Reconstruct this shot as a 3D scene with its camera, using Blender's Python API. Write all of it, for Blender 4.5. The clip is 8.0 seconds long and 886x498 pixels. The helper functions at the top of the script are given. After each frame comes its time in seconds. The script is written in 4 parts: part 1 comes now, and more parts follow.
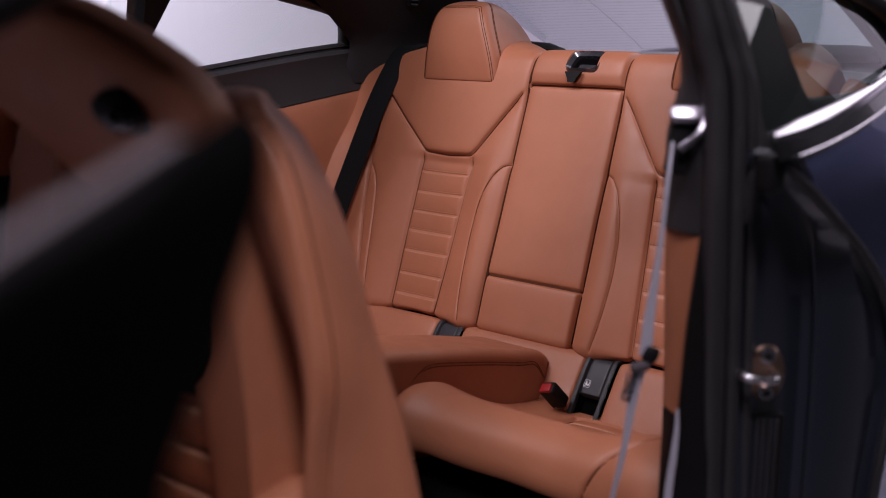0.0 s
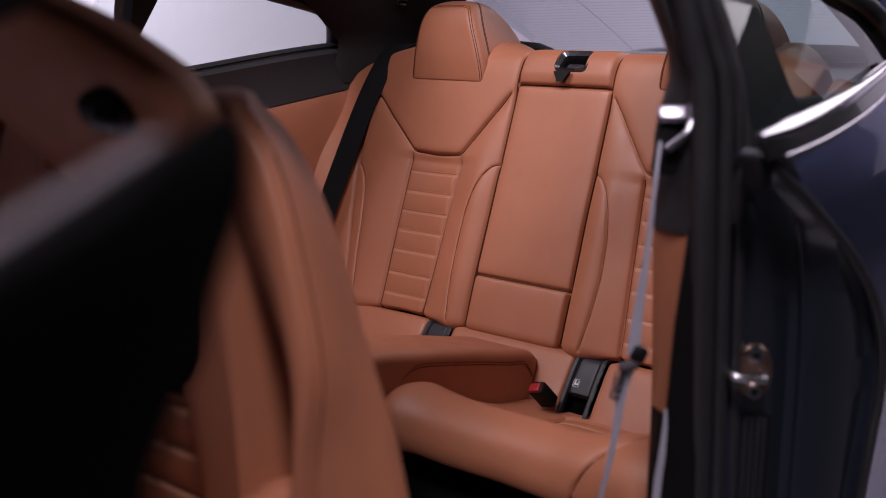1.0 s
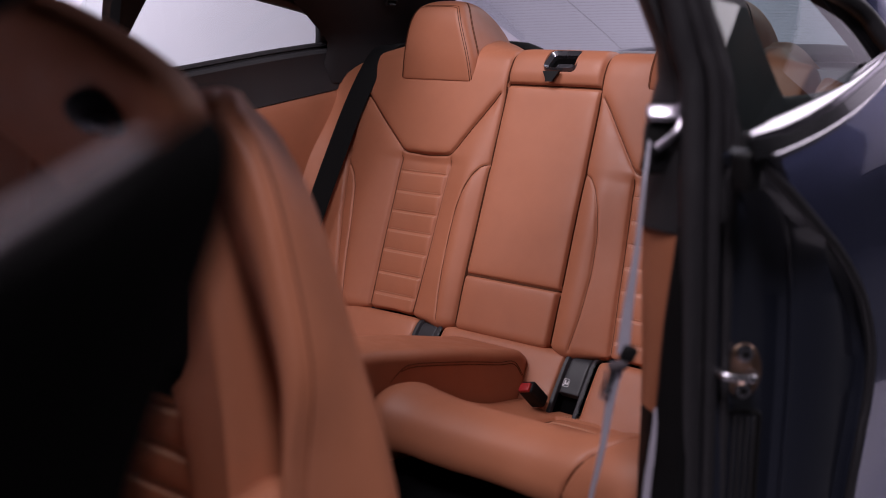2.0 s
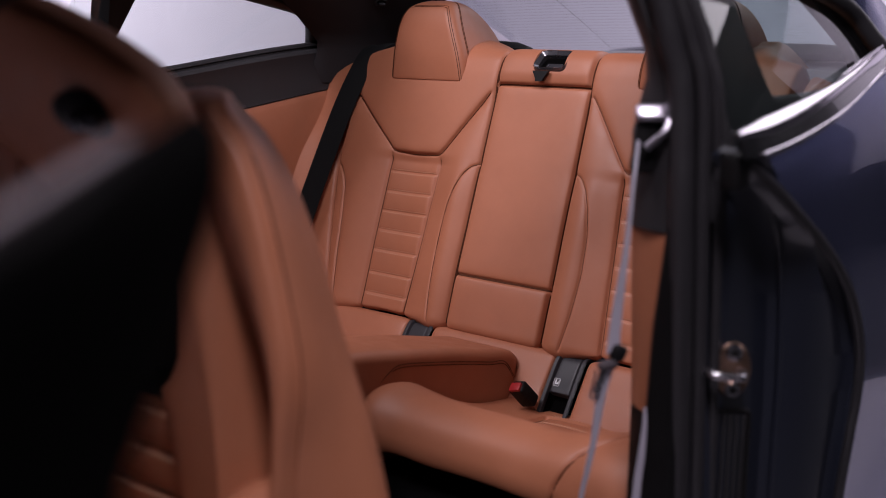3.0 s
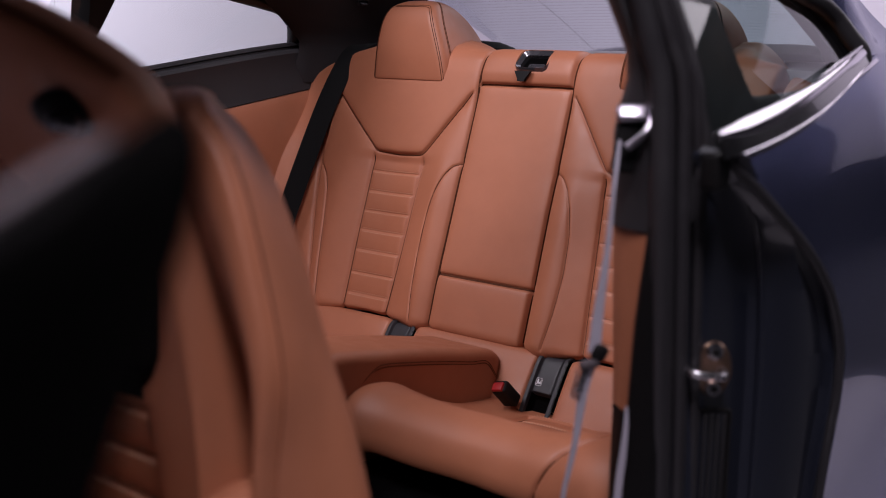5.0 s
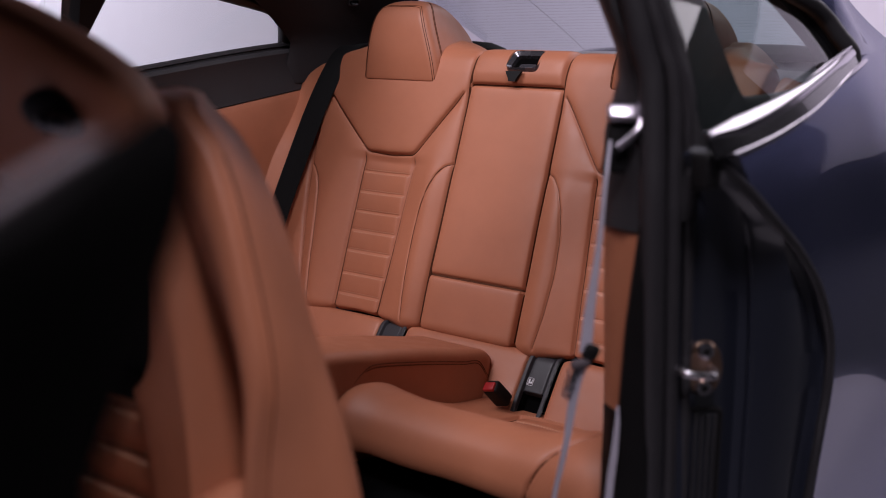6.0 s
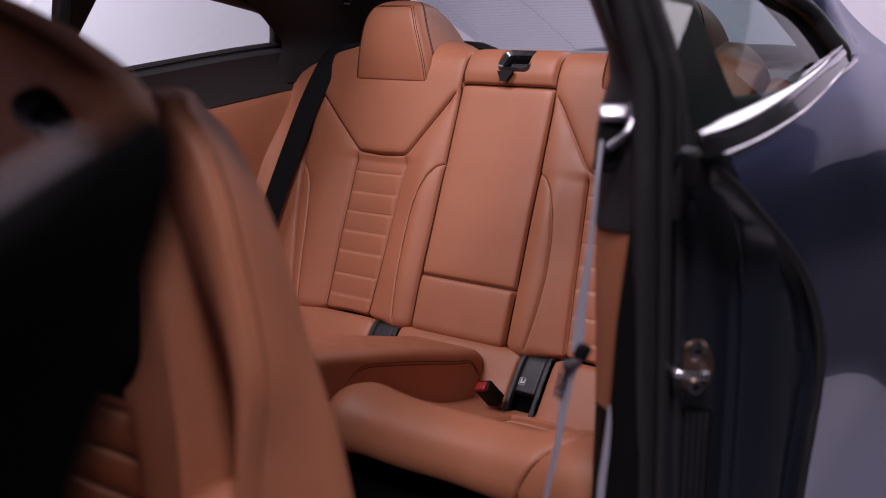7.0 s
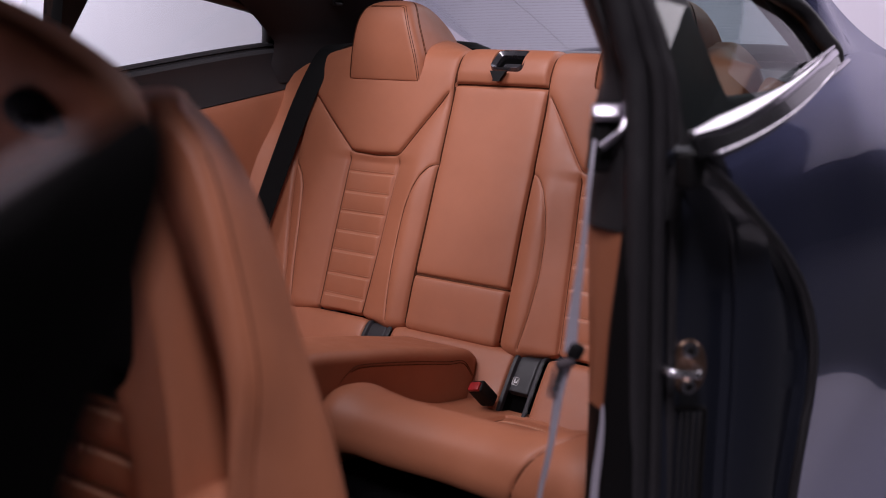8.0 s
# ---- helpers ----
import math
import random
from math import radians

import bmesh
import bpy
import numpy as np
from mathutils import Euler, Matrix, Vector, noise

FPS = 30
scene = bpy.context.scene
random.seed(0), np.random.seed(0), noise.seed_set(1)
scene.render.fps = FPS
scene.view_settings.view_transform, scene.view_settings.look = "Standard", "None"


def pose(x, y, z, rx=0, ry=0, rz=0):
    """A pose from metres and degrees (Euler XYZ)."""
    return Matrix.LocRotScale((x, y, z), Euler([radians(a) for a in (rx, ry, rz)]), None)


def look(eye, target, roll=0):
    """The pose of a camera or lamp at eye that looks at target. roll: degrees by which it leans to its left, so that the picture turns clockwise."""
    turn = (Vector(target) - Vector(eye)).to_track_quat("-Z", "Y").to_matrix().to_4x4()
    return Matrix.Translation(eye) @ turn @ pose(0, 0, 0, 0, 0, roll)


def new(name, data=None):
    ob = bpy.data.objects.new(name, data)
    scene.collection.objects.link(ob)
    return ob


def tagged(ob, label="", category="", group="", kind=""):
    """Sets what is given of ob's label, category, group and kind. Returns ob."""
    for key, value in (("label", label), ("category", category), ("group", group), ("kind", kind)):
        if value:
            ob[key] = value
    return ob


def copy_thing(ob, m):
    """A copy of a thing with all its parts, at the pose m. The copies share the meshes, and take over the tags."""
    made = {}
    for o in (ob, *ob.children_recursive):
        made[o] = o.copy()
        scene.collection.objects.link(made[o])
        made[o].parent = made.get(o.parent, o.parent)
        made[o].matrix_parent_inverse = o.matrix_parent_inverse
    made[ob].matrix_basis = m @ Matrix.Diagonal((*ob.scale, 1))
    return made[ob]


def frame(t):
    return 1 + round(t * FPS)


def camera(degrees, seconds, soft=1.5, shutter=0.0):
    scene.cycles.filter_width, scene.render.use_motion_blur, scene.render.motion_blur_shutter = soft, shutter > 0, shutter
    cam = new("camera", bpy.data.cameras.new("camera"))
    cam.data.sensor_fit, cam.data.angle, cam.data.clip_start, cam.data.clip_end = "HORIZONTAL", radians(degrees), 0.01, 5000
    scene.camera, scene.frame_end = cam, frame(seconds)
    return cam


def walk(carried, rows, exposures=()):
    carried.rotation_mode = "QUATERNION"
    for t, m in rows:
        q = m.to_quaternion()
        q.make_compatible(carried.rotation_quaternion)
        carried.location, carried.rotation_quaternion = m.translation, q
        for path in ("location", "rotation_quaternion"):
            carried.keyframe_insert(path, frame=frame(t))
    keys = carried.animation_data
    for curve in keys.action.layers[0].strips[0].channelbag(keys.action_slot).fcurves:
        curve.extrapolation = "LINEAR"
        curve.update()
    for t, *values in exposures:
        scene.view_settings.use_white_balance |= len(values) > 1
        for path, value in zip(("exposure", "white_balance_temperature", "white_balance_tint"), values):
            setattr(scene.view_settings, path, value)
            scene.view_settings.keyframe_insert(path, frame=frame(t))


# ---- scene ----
cam = camera(44.0, 8.0, soft=0.9)
PATH = [
    (0, (1.357, -1.98, 1.011), (0.064, -0.5, 0.64), 1.0),
    (0.5, (1.357, -1.98, 1.011), (0.071, -0.493, 0.64), 1.0),
    (1, (1.358, -1.978, 1.011), (0.079, -0.486, 0.64), 1.0),
    (1.5, (1.358, -1.977, 1.011), (0.086, -0.479, 0.64), 1.0),
    (3, (1.359, -1.975, 1.011), (0.106, -0.461, 0.64), 0.9),
    (3.5, (1.36, -1.976, 1.011), (0.114, -0.456, 0.64), 1.0),
    (4, (1.36, -1.975, 1.011), (0.12, -0.451, 0.64), 1.0),
    (4.5, (1.36, -1.974, 1.011), (0.125, -0.445, 0.64), 1.0),
    (6, (1.361, -1.975, 1.011), (0.144, -0.431, 0.641), 1.0),
    (6.5, (1.361, -1.974, 1.011), (0.15, -0.426, 0.641), 1.0),
    (7, (1.362, -1.974, 1.011), (0.156, -0.422, 0.641), 1.0),
    (7.5, (1.361, -1.973, 1.011), (0.16, -0.417, 0.641), 1.0),
    (8, (1.361, -1.973, 1.01), (0.165, -0.413, 0.641), 1.0),
]
walk(cam, [(t, look(eye, target, roll)) for t, eye, target, roll in PATH])
# The lens is wide open and focused on the rear bench.
cam.data.dof.use_dof = True
cam.data.dof.focus_distance = 2.42
cam.data.dof.aperture_fstop = cam.data.lens / 1000 / 0.017

# ---- light ----
world = bpy.data.worlds.new("studio_world")
scene.world = world
world.use_nodes = True
world.node_tree.nodes["Background"].inputs["Color"].default_value = (0.80, 0.76, 0.90, 1)
world.node_tree.nodes["Background"].inputs["Strength"].default_value = 0.05
scene.view_settings.exposure = 0.0


def softbox(name, eye, target, sx, sy, watts, color=(0.985, 0.902, 1.01)):
    lamp = bpy.data.lights.new(name, "AREA")
    lamp.shape, lamp.size, lamp.size_y, lamp.energy, lamp.color = "RECTANGLE", sx, sy, watts, color
    ob = new(name, lamp)
    ob.matrix_world = look(eye, target)
    return ob


softbox("studio_softbox_top", (-0.50, -2.0, 3.5), (-0.1, -1.2, 0.8), 1.1, 3.0, 186)
# Added lamp, no such source known: lifts the front seat and cushion fronts.
softbox("added_light_door", (1.75, -2.30, 3.4), (0.5, -1.0, 0.6), 0.6, 0.8, 80)
softbox("studio_softbox_rear", (1.4, 3.7, 3.5), (1.4, 3.6, 0.0), 4.0, 4.3, 150)
# Two added lamps that brighten the walls behind the rear and far windows.
softbox("added_wall_light_back", (-0.6, 5.6, 3.4), (-0.3, 8.0, 1.2), 6.6, 1.2, 200)
softbox("added_wall_light_far", (-4.6, 2.6, 3.4), (-6.5, 2.7, 1.0), 1.2, 6.6, 420)


# ---- materials ----
def material(name, color, rough=0.5, metal=0.0, coat=0.0, spec=0.5):
    m = bpy.data.materials.new(name)
    m.use_nodes = True
    b = m.node_tree.nodes["Principled BSDF"]
    b.inputs["Base Color"].default_value = (*color, 1)
    b.inputs["Roughness"].default_value = rough
    b.inputs["Metallic"].default_value = metal
    b.inputs["Coat Weight"].default_value = coat
    b.inputs["Coat Roughness"].default_value = 0.03
    b.inputs["Specular IOR Level"].default_value = spec
    return m


def add(m, kind, **values):
    n = m.node_tree.nodes.new(kind)
    for key, value in values.items():
        n.inputs[key.replace("_", " ")].default_value = value
    return n


def vary(m, color_a, color_b, scale, detail=5.0):
    """Mottle the base colour between two tones."""
    t, b = m.node_tree, m.node_tree.nodes["Principled BSDF"]
    co = add(m, "ShaderNodeTexCoord")
    n = add(m, "ShaderNodeTexNoise", Scale=scale, Detail=detail, Roughness=0.6)
    r = add(m, "ShaderNodeValToRGB")
    r.color_ramp.elements[0].position, r.color_ramp.elements[1].position = 0.3, 0.7
    r.color_ramp.elements[0].color, r.color_ramp.elements[1].color = (*color_a, 1), (*color_b, 1)
    t.links.new(co.outputs["Object"], n.inputs["Vector"])
    t.links.new(n.outputs["Fac"], r.inputs["Fac"])
    t.links.new(r.outputs["Color"], b.inputs["Base Color"])
    return co, n


def relief(m, kind, scale, strength, distance=0.001, previous=None):
    """Fine bump from a noise or voronoi pattern of real size."""
    t, b = m.node_tree, m.node_tree.nodes["Principled BSDF"]
    co = add(m, "ShaderNodeTexCoord")
    n = add(m, kind, Scale=scale)
    bump = add(m, "ShaderNodeBump", Strength=strength, Distance=distance)
    t.links.new(co.outputs["Object"], n.inputs["Vector"])
    t.links.new(n.outputs["Fac" if kind == "ShaderNodeTexNoise" else "Distance"], bump.inputs["Height"])
    if previous:
        t.links.new(previous.outputs["Normal"], bump.inputs["Normal"])
    t.links.new(bump.outputs["Normal"], b.inputs["Normal"])
    return bump


def rough_noise(m, low, high, scale):
    t, b = m.node_tree, m.node_tree.nodes["Principled BSDF"]
    co = add(m, "ShaderNodeTexCoord")
    n = add(m, "ShaderNodeTexNoise", Scale=scale, Detail=4.0)
    r = add(m, "ShaderNodeMapRange", To_Min=low, To_Max=high)
    r.inputs["From Min"].default_value, r.inputs["From Max"].default_value = 0.3, 0.7
    t.links.new(co.outputs["Object"], n.inputs["Vector"])
    t.links.new(n.outputs["Fac"], r.inputs["Value"])
    t.links.new(r.outputs["Result"], b.inputs["Roughness"])


LEATHER = material("cognac_leather", (0.36, 0.135, 0.062), 0.5, spec=0.62)
vary(LEATHER, (0.360, 0.125, 0.062), (0.412, 0.147, 0.075), 7.0)
relief(LEATHER, "ShaderNodeTexVoronoi", 640.0, 0.18, 0.0005, relief(LEATHER, "ShaderNodeTexNoise", 14.0, 0.14, 0.004))
rough_noise(LEATHER, 0.48, 0.60, 30.0)
THREAD = material("thread", (0.54, 0.30, 0.195), 0.8)
THREAD_PALE = material("pale_thread", (0.70, 0.44, 0.30), 0.8)
THREAD_BROWN = material("brown_thread", (0.095, 0.038, 0.021), 0.9, spec=0.1)
THREAD_AND_SHADE = material("dark_thread_and_shade", (0.085, 0.031, 0.017), 0.9, spec=0.05)
BLACK = material("black_soft_plastic", (0.007, 0.0065, 0.007), 0.6, spec=0.15)
relief(BLACK, "ShaderNodeTexVoronoi", 900.0, 0.15, 0.0005)
rough_noise(BLACK, 0.45, 0.65, 12.0)
GREY_TRIM = material("charcoal_trim", (0.024, 0.0225, 0.025), 0.6, spec=0.4)
relief(GREY_TRIM, "ShaderNodeTexNoise", 900.0, 0.2, 0.0005)
rough_noise(GREY_TRIM, 0.42, 0.58, 9.0)
LATCH = material("satin_charcoal", (0.16, 0.155, 0.175), 0.25, metal=0.8, spec=0.7)
rough_noise(LATCH, 0.18, 0.30, 40.0)
ANCHOR = material("charcoal_plastic", (0.028, 0.027, 0.031), 0.48, spec=0.4)
rough_noise(ANCHOR, 0.42, 0.54, 40.0)
GLOSS_BLACK = material("gloss_black", (0.008, 0.008, 0.009), 0.15, coat=0.6)
rough_noise(GLOSS_BLACK, 0.1, 0.22, 6.0)
RUBBER = material("rubber_seal", (0.024, 0.022, 0.025), 0.45, spec=0.5)
rough_noise(RUBBER, 0.34, 0.5, 20.0)
# Near-black for the door top; also paints the shade in cup and pocket.
VOID = material("void_black", (0.0022, 0.0020, 0.0021), 0.95, spec=0.02)
relief(VOID, "ShaderNodeTexNoise", 400.0, 0.5, 0.001)
WEBBING = material("black_webbing", (0.006, 0.006, 0.0065), 0.75, spec=0.12)
relief(WEBBING, "ShaderNodeTexNoise", 500.0, 0.4, 0.0008)
STRIP = material("worn_grey_rubber", (0.075, 0.060, 0.068), 0.6, spec=0.2)
rough_noise(STRIP, 0.5, 0.7, 30.0)
GREY_WEBBING = material("grey_webbing", (0.40, 0.37, 0.44), 0.6, spec=0.3)
relief(GREY_WEBBING, "ShaderNodeTexNoise", 500.0, 0.4, 0.0008)
PAINT = material("midnight_blue_paint", (0.096, 0.109, 0.205), 0.27, metal=0.9, coat=0.40, spec=0.12)
PAINT.node_tree.nodes["Principled BSDF"].inputs["Specular Tint"].default_value = (0.50, 0.51, 0.62, 1)
vary(PAINT, (0.088, 0.100, 0.190), (0.104, 0.118, 0.222), 900.0, 1.0)
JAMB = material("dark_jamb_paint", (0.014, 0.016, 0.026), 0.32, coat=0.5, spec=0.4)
rough_noise(JAMB, 0.28, 0.45, 8.0)
CHROME = material("satin_chrome", (0.60, 0.56, 0.63), 0.14, metal=1.0)
rough_noise(CHROME, 0.07, 0.13, 15.0)
SATIN = material("brushed_chrome", (0.52, 0.48, 0.55), 0.32, metal=1.0)
rough_noise(SATIN, 0.26, 0.38, 40.0)
STEEL = material("zinc_steel", (0.55, 0.52, 0.56), 0.25, metal=1.0)
rough_noise(STEEL, 0.2, 0.35, 60.0)
COPPER = material("brass_plate", (0.36, 0.23, 0.17), 0.35, metal=1.0)
rough_noise(COPPER, 0.3, 0.45, 60.0)
RED = material("red_button", (0.30, 0.010, 0.012), 0.45)
WHITE = material("white_print", (0.75, 0.75, 0.78), 0.5)
CARPET = material("black_carpet", (0.009, 0.009, 0.010), 0.95, spec=0.05)
relief(CARPET, "ShaderNodeTexNoise", 350.0, 0.8, 0.003)
HEADLINER = material("dark_headliner", (0.034, 0.031, 0.033), 0.9, spec=0.05)
relief(HEADLINER, "ShaderNodeTexNoise", 600.0, 0.4, 0.001)
SHELF = material("grey_parcel_shelf", (0.42, 0.40, 0.45), 0.8)
relief(SHELF, "ShaderNodeTexNoise", 500.0, 0.5, 0.001)
WALL = material("studio_wall_paint", (0.62, 0.58, 0.66), 0.85)
vary(WALL, (0.60, 0.56, 0.645), (0.64, 0.60, 0.68), 0.7)
FLOOR = material("studio_floor_paint", (0.50, 0.46, 0.50), 0.5)
vary(FLOOR, (0.47, 0.43, 0.47), (0.53, 0.49, 0.53), 1.4)
DARK_WALL = material("studio_dark_wall", (0.03, 0.03, 0.035), 0.8)
vary(DARK_WALL, (0.014, 0.014, 0.017), (0.021, 0.021, 0.024), 0.9)


def facing(ob, point):
    """Turn an open pane's faces towards a point."""
    me = ob.data
    c = sum((p.center for p in me.polygons), Vector()) / len(me.polygons)
    n = sum((p.normal for p in me.polygons), Vector())
    if n.dot(Vector(point) - c) < 0:
        me.flip_normals()
    return ob


def glass_material(name, tint, rough=0.0, weight=1.0):
    """Thin tinted pane: light goes straight through, with a gloss on top."""
    m = bpy.data.materials.new(name)
    m.use_nodes = True
    t = m.node_tree
    t.nodes.clear()
    out, mix = t.nodes.new("ShaderNodeOutputMaterial"), t.nodes.new("ShaderNodeMixShader")
    clear, gloss, fres = t.nodes.new("ShaderNodeBsdfTransparent"), t.nodes.new("ShaderNodeBsdfGlossy"), t.nodes.new("ShaderNodeFresnel")
    clear.inputs["Color"].default_value = (*tint, 1)
    gloss.inputs["Roughness"].default_value = rough
    fres.inputs["IOR"].default_value = 1.52
    t.links.new(fres.outputs["Fac"], mix.inputs["Fac"])
    t.links.new(clear.outputs[0], mix.inputs[1])
    t.links.new(gloss.outputs[0], mix.inputs[2])
    t.links.new(mix.outputs[0], out.inputs["Surface"])
    return m


GLASS = glass_material("tinted_glass", (0.76, 0.81, 0.84))
GLASS_SIDE = glass_material("side_glass", (0.76, 0.82, 0.80))
# Same glass as GLASS_SIDE, tinted deeper to imitate its veil of reflections.
GLASS_DARK = glass_material("veil_tinted_glass", (0.52, 0.64, 0.62))


# ---- building helpers ----
def thing(name, label, category, at=(0, 0, 0), kind="", group=""):
    ob = new(name)
    ob.location = at
    bpy.context.view_layer.update()
    return tagged(ob, label, category, group, kind)


def link(name, me, mat, parent=None, label="", kind=""):
    me.materials.append(mat)
    ob = new(name, me)
    if parent is not None:
        ob.parent = parent
        bpy.context.view_layer.update()
        ob.matrix_parent_inverse = parent.matrix_world.inverted()
    return tagged(ob, label, kind=kind)


def part(name, bm, mat, parent=None, label="", smooth=True, kind=""):
    me = bpy.data.meshes.new(name)
    bmesh.ops.recalc_face_normals(bm, faces=bm.faces)
    bm.to_mesh(me)
    bm.free()
    if smooth:
        for p in me.polygons:
            p.use_smooth = True
        me.set_sharp_from_angle(angle=radians(38))
    return link(name, me, mat, parent, label, kind)


def box(size, at=(0, 0, 0), bevel=0.004, turn=None, segments=3):
    bm = bmesh.new()
    bmesh.ops.create_cube(bm, size=1.0)
    bmesh.ops.scale(bm, vec=size, verts=bm.verts)
    if bevel:
        bmesh.ops.bevel(bm, geom=bm.edges[:], offset=bevel, segments=segments, profile=0.5, affect="EDGES")
    m = Matrix.Translation(at) @ (turn.to_4x4() if turn else Matrix.Identity(4))
    bmesh.ops.transform(bm, matrix=m, verts=bm.verts)
    return bm


def join(*bms):
    """One bmesh out of several."""
    out = bmesh.new()
    for b in bms:
        me = bpy.data.meshes.new("tmp")
        b.to_mesh(me)
        b.free()
        out.from_mesh(me)
        bpy.data.meshes.remove(me)
    return out


def loft(rings, closed=True, caps=True):
    """Skin over rings of equal point count."""
    bm = bmesh.new()
    rows = [[bm.verts.new(p) for p in ring] for ring in rings]
    n = len(rows[0])
    for a, b in zip(rows, rows[1:]):
        for i in range(n if closed else n - 1):
            j = (i + 1) % n
            bm.faces.new((a[i], a[j], b[j], b[i]))
    if closed and caps:
        bm.faces.new(rows[0])
        bm.faces.new(rows[-1][::-1])
    return bm


def curve_points(points, n):
    """Smooth path through the points, n samples (Catmull-Rom)."""
    p = np.array(points, float)
    ext = np.vstack([2 * p[0] - p[1], p, 2 * p[-1] - p[-2]])
    out = []
    for k in np.linspace(0, len(p) - 1 - 1e-9, n):
        i, t = int(k), k - int(k)
        a, b, c, d = ext[i:i + 4]
        out.append(0.5 * (2 * b + (c - a) * t + (2 * a - 5 * b + 4 * c - d) * t * t + (3 * b - a - 3 * c + d) * t ** 3))
    return np.array(out)


def tube(points, radius, n=40, sides=10, flat=1.0):
    """Round rod along a smooth path."""
    pts = curve_points(points, n)
    rings = []
    for i, p in enumerate(pts):
        d = Vector(pts[min(i + 1, n - 1)] - pts[max(i - 1, 0)]).normalized()
        side = d.cross(Vector((0.13, 0.21, 0.97))).normalized()
        up = side.cross(d)
        rings.append([Vector(p) + side * (radius * math.cos(a)) + up * (radius * flat * math.sin(a)) for a in [2 * math.pi * k / sides for k in range(sides)]])
    return loft(rings)


def strip(points, across, width, thick, n=40):
    """Flat band along a smooth path. across: the direction of its width."""
    pts = curve_points(points, n)
    rings = []
    for i, p in enumerate(pts):
        d = Vector(pts[min(i + 1, n - 1)] - pts[max(i - 1, 0)]).normalized()
        w = Vector(across)
        w = (w - d * w.dot(d)).normalized()
        h = d.cross(w)
        p = Vector(p)
        e = thick * 0.5
        rings.append([p + w * (x * width / 2) + h * (y * e) for x, y in ((-1, -0.6), (-0.96, -1), (0.96, -1), (1, -0.6), (1, 0.6), (0.96, 1), (-0.96, 1), (-1, 0.6))])
    return loft(rings)


def taper(points, across, widths, thick, n=60):
    """Rounded band along a smooth path whose width changes on the way."""
    pts = curve_points(points, n)
    ws = np.interp(np.linspace(0, 1, n), np.linspace(0, 1, len(widths)), widths)
    rings = []
    for i, p in enumerate(pts):
        d = Vector(pts[min(i + 1, n - 1)] - pts[max(i - 1, 0)]).normalized()
        w = Vector(across)
        w = (w - d * w.dot(d)).normalized()
        h = d.cross(w)
        rings.append([Vector(p) + w * (ws[i] / 2 * math.cos(a)) + h * (thick / 2 * math.sin(a)) for a in [2 * math.pi * k / 14 for k in range(14)]])
    return loft(rings)


def away(u, v, line):
    """Distance of the points (u, v) from a polyline."""
    best = np.full(np.shape(u), 9.0)
    for (a, b), (c, d) in zip(line, line[1:]):
        l2 = (c - a) ** 2 + (d - b) ** 2 + 1e-12
        t = np.clip(((u - a) * (c - a) + (v - b) * (d - b)) / l2, 0, 1)
        best = np.minimum(best, np.hypot(u - a - t * (c - a), v - b - t * (d - b)))
    return best


def inside(u, v, poly):
    hit = np.zeros(np.shape(u), bool)
    for (a, b), (c, d) in zip(poly, poly[1:] + poly[:1]):
        if b != d:
            hit ^= ((b > v) != (d > v)) & (u < (c - a) * (v - b) / (d - b) + a)
    return hit


def step(x, lo, hi):
    t = np.clip((x - lo) / (hi - lo), 0, 1)
    return t * t * (3 - 2 * t)


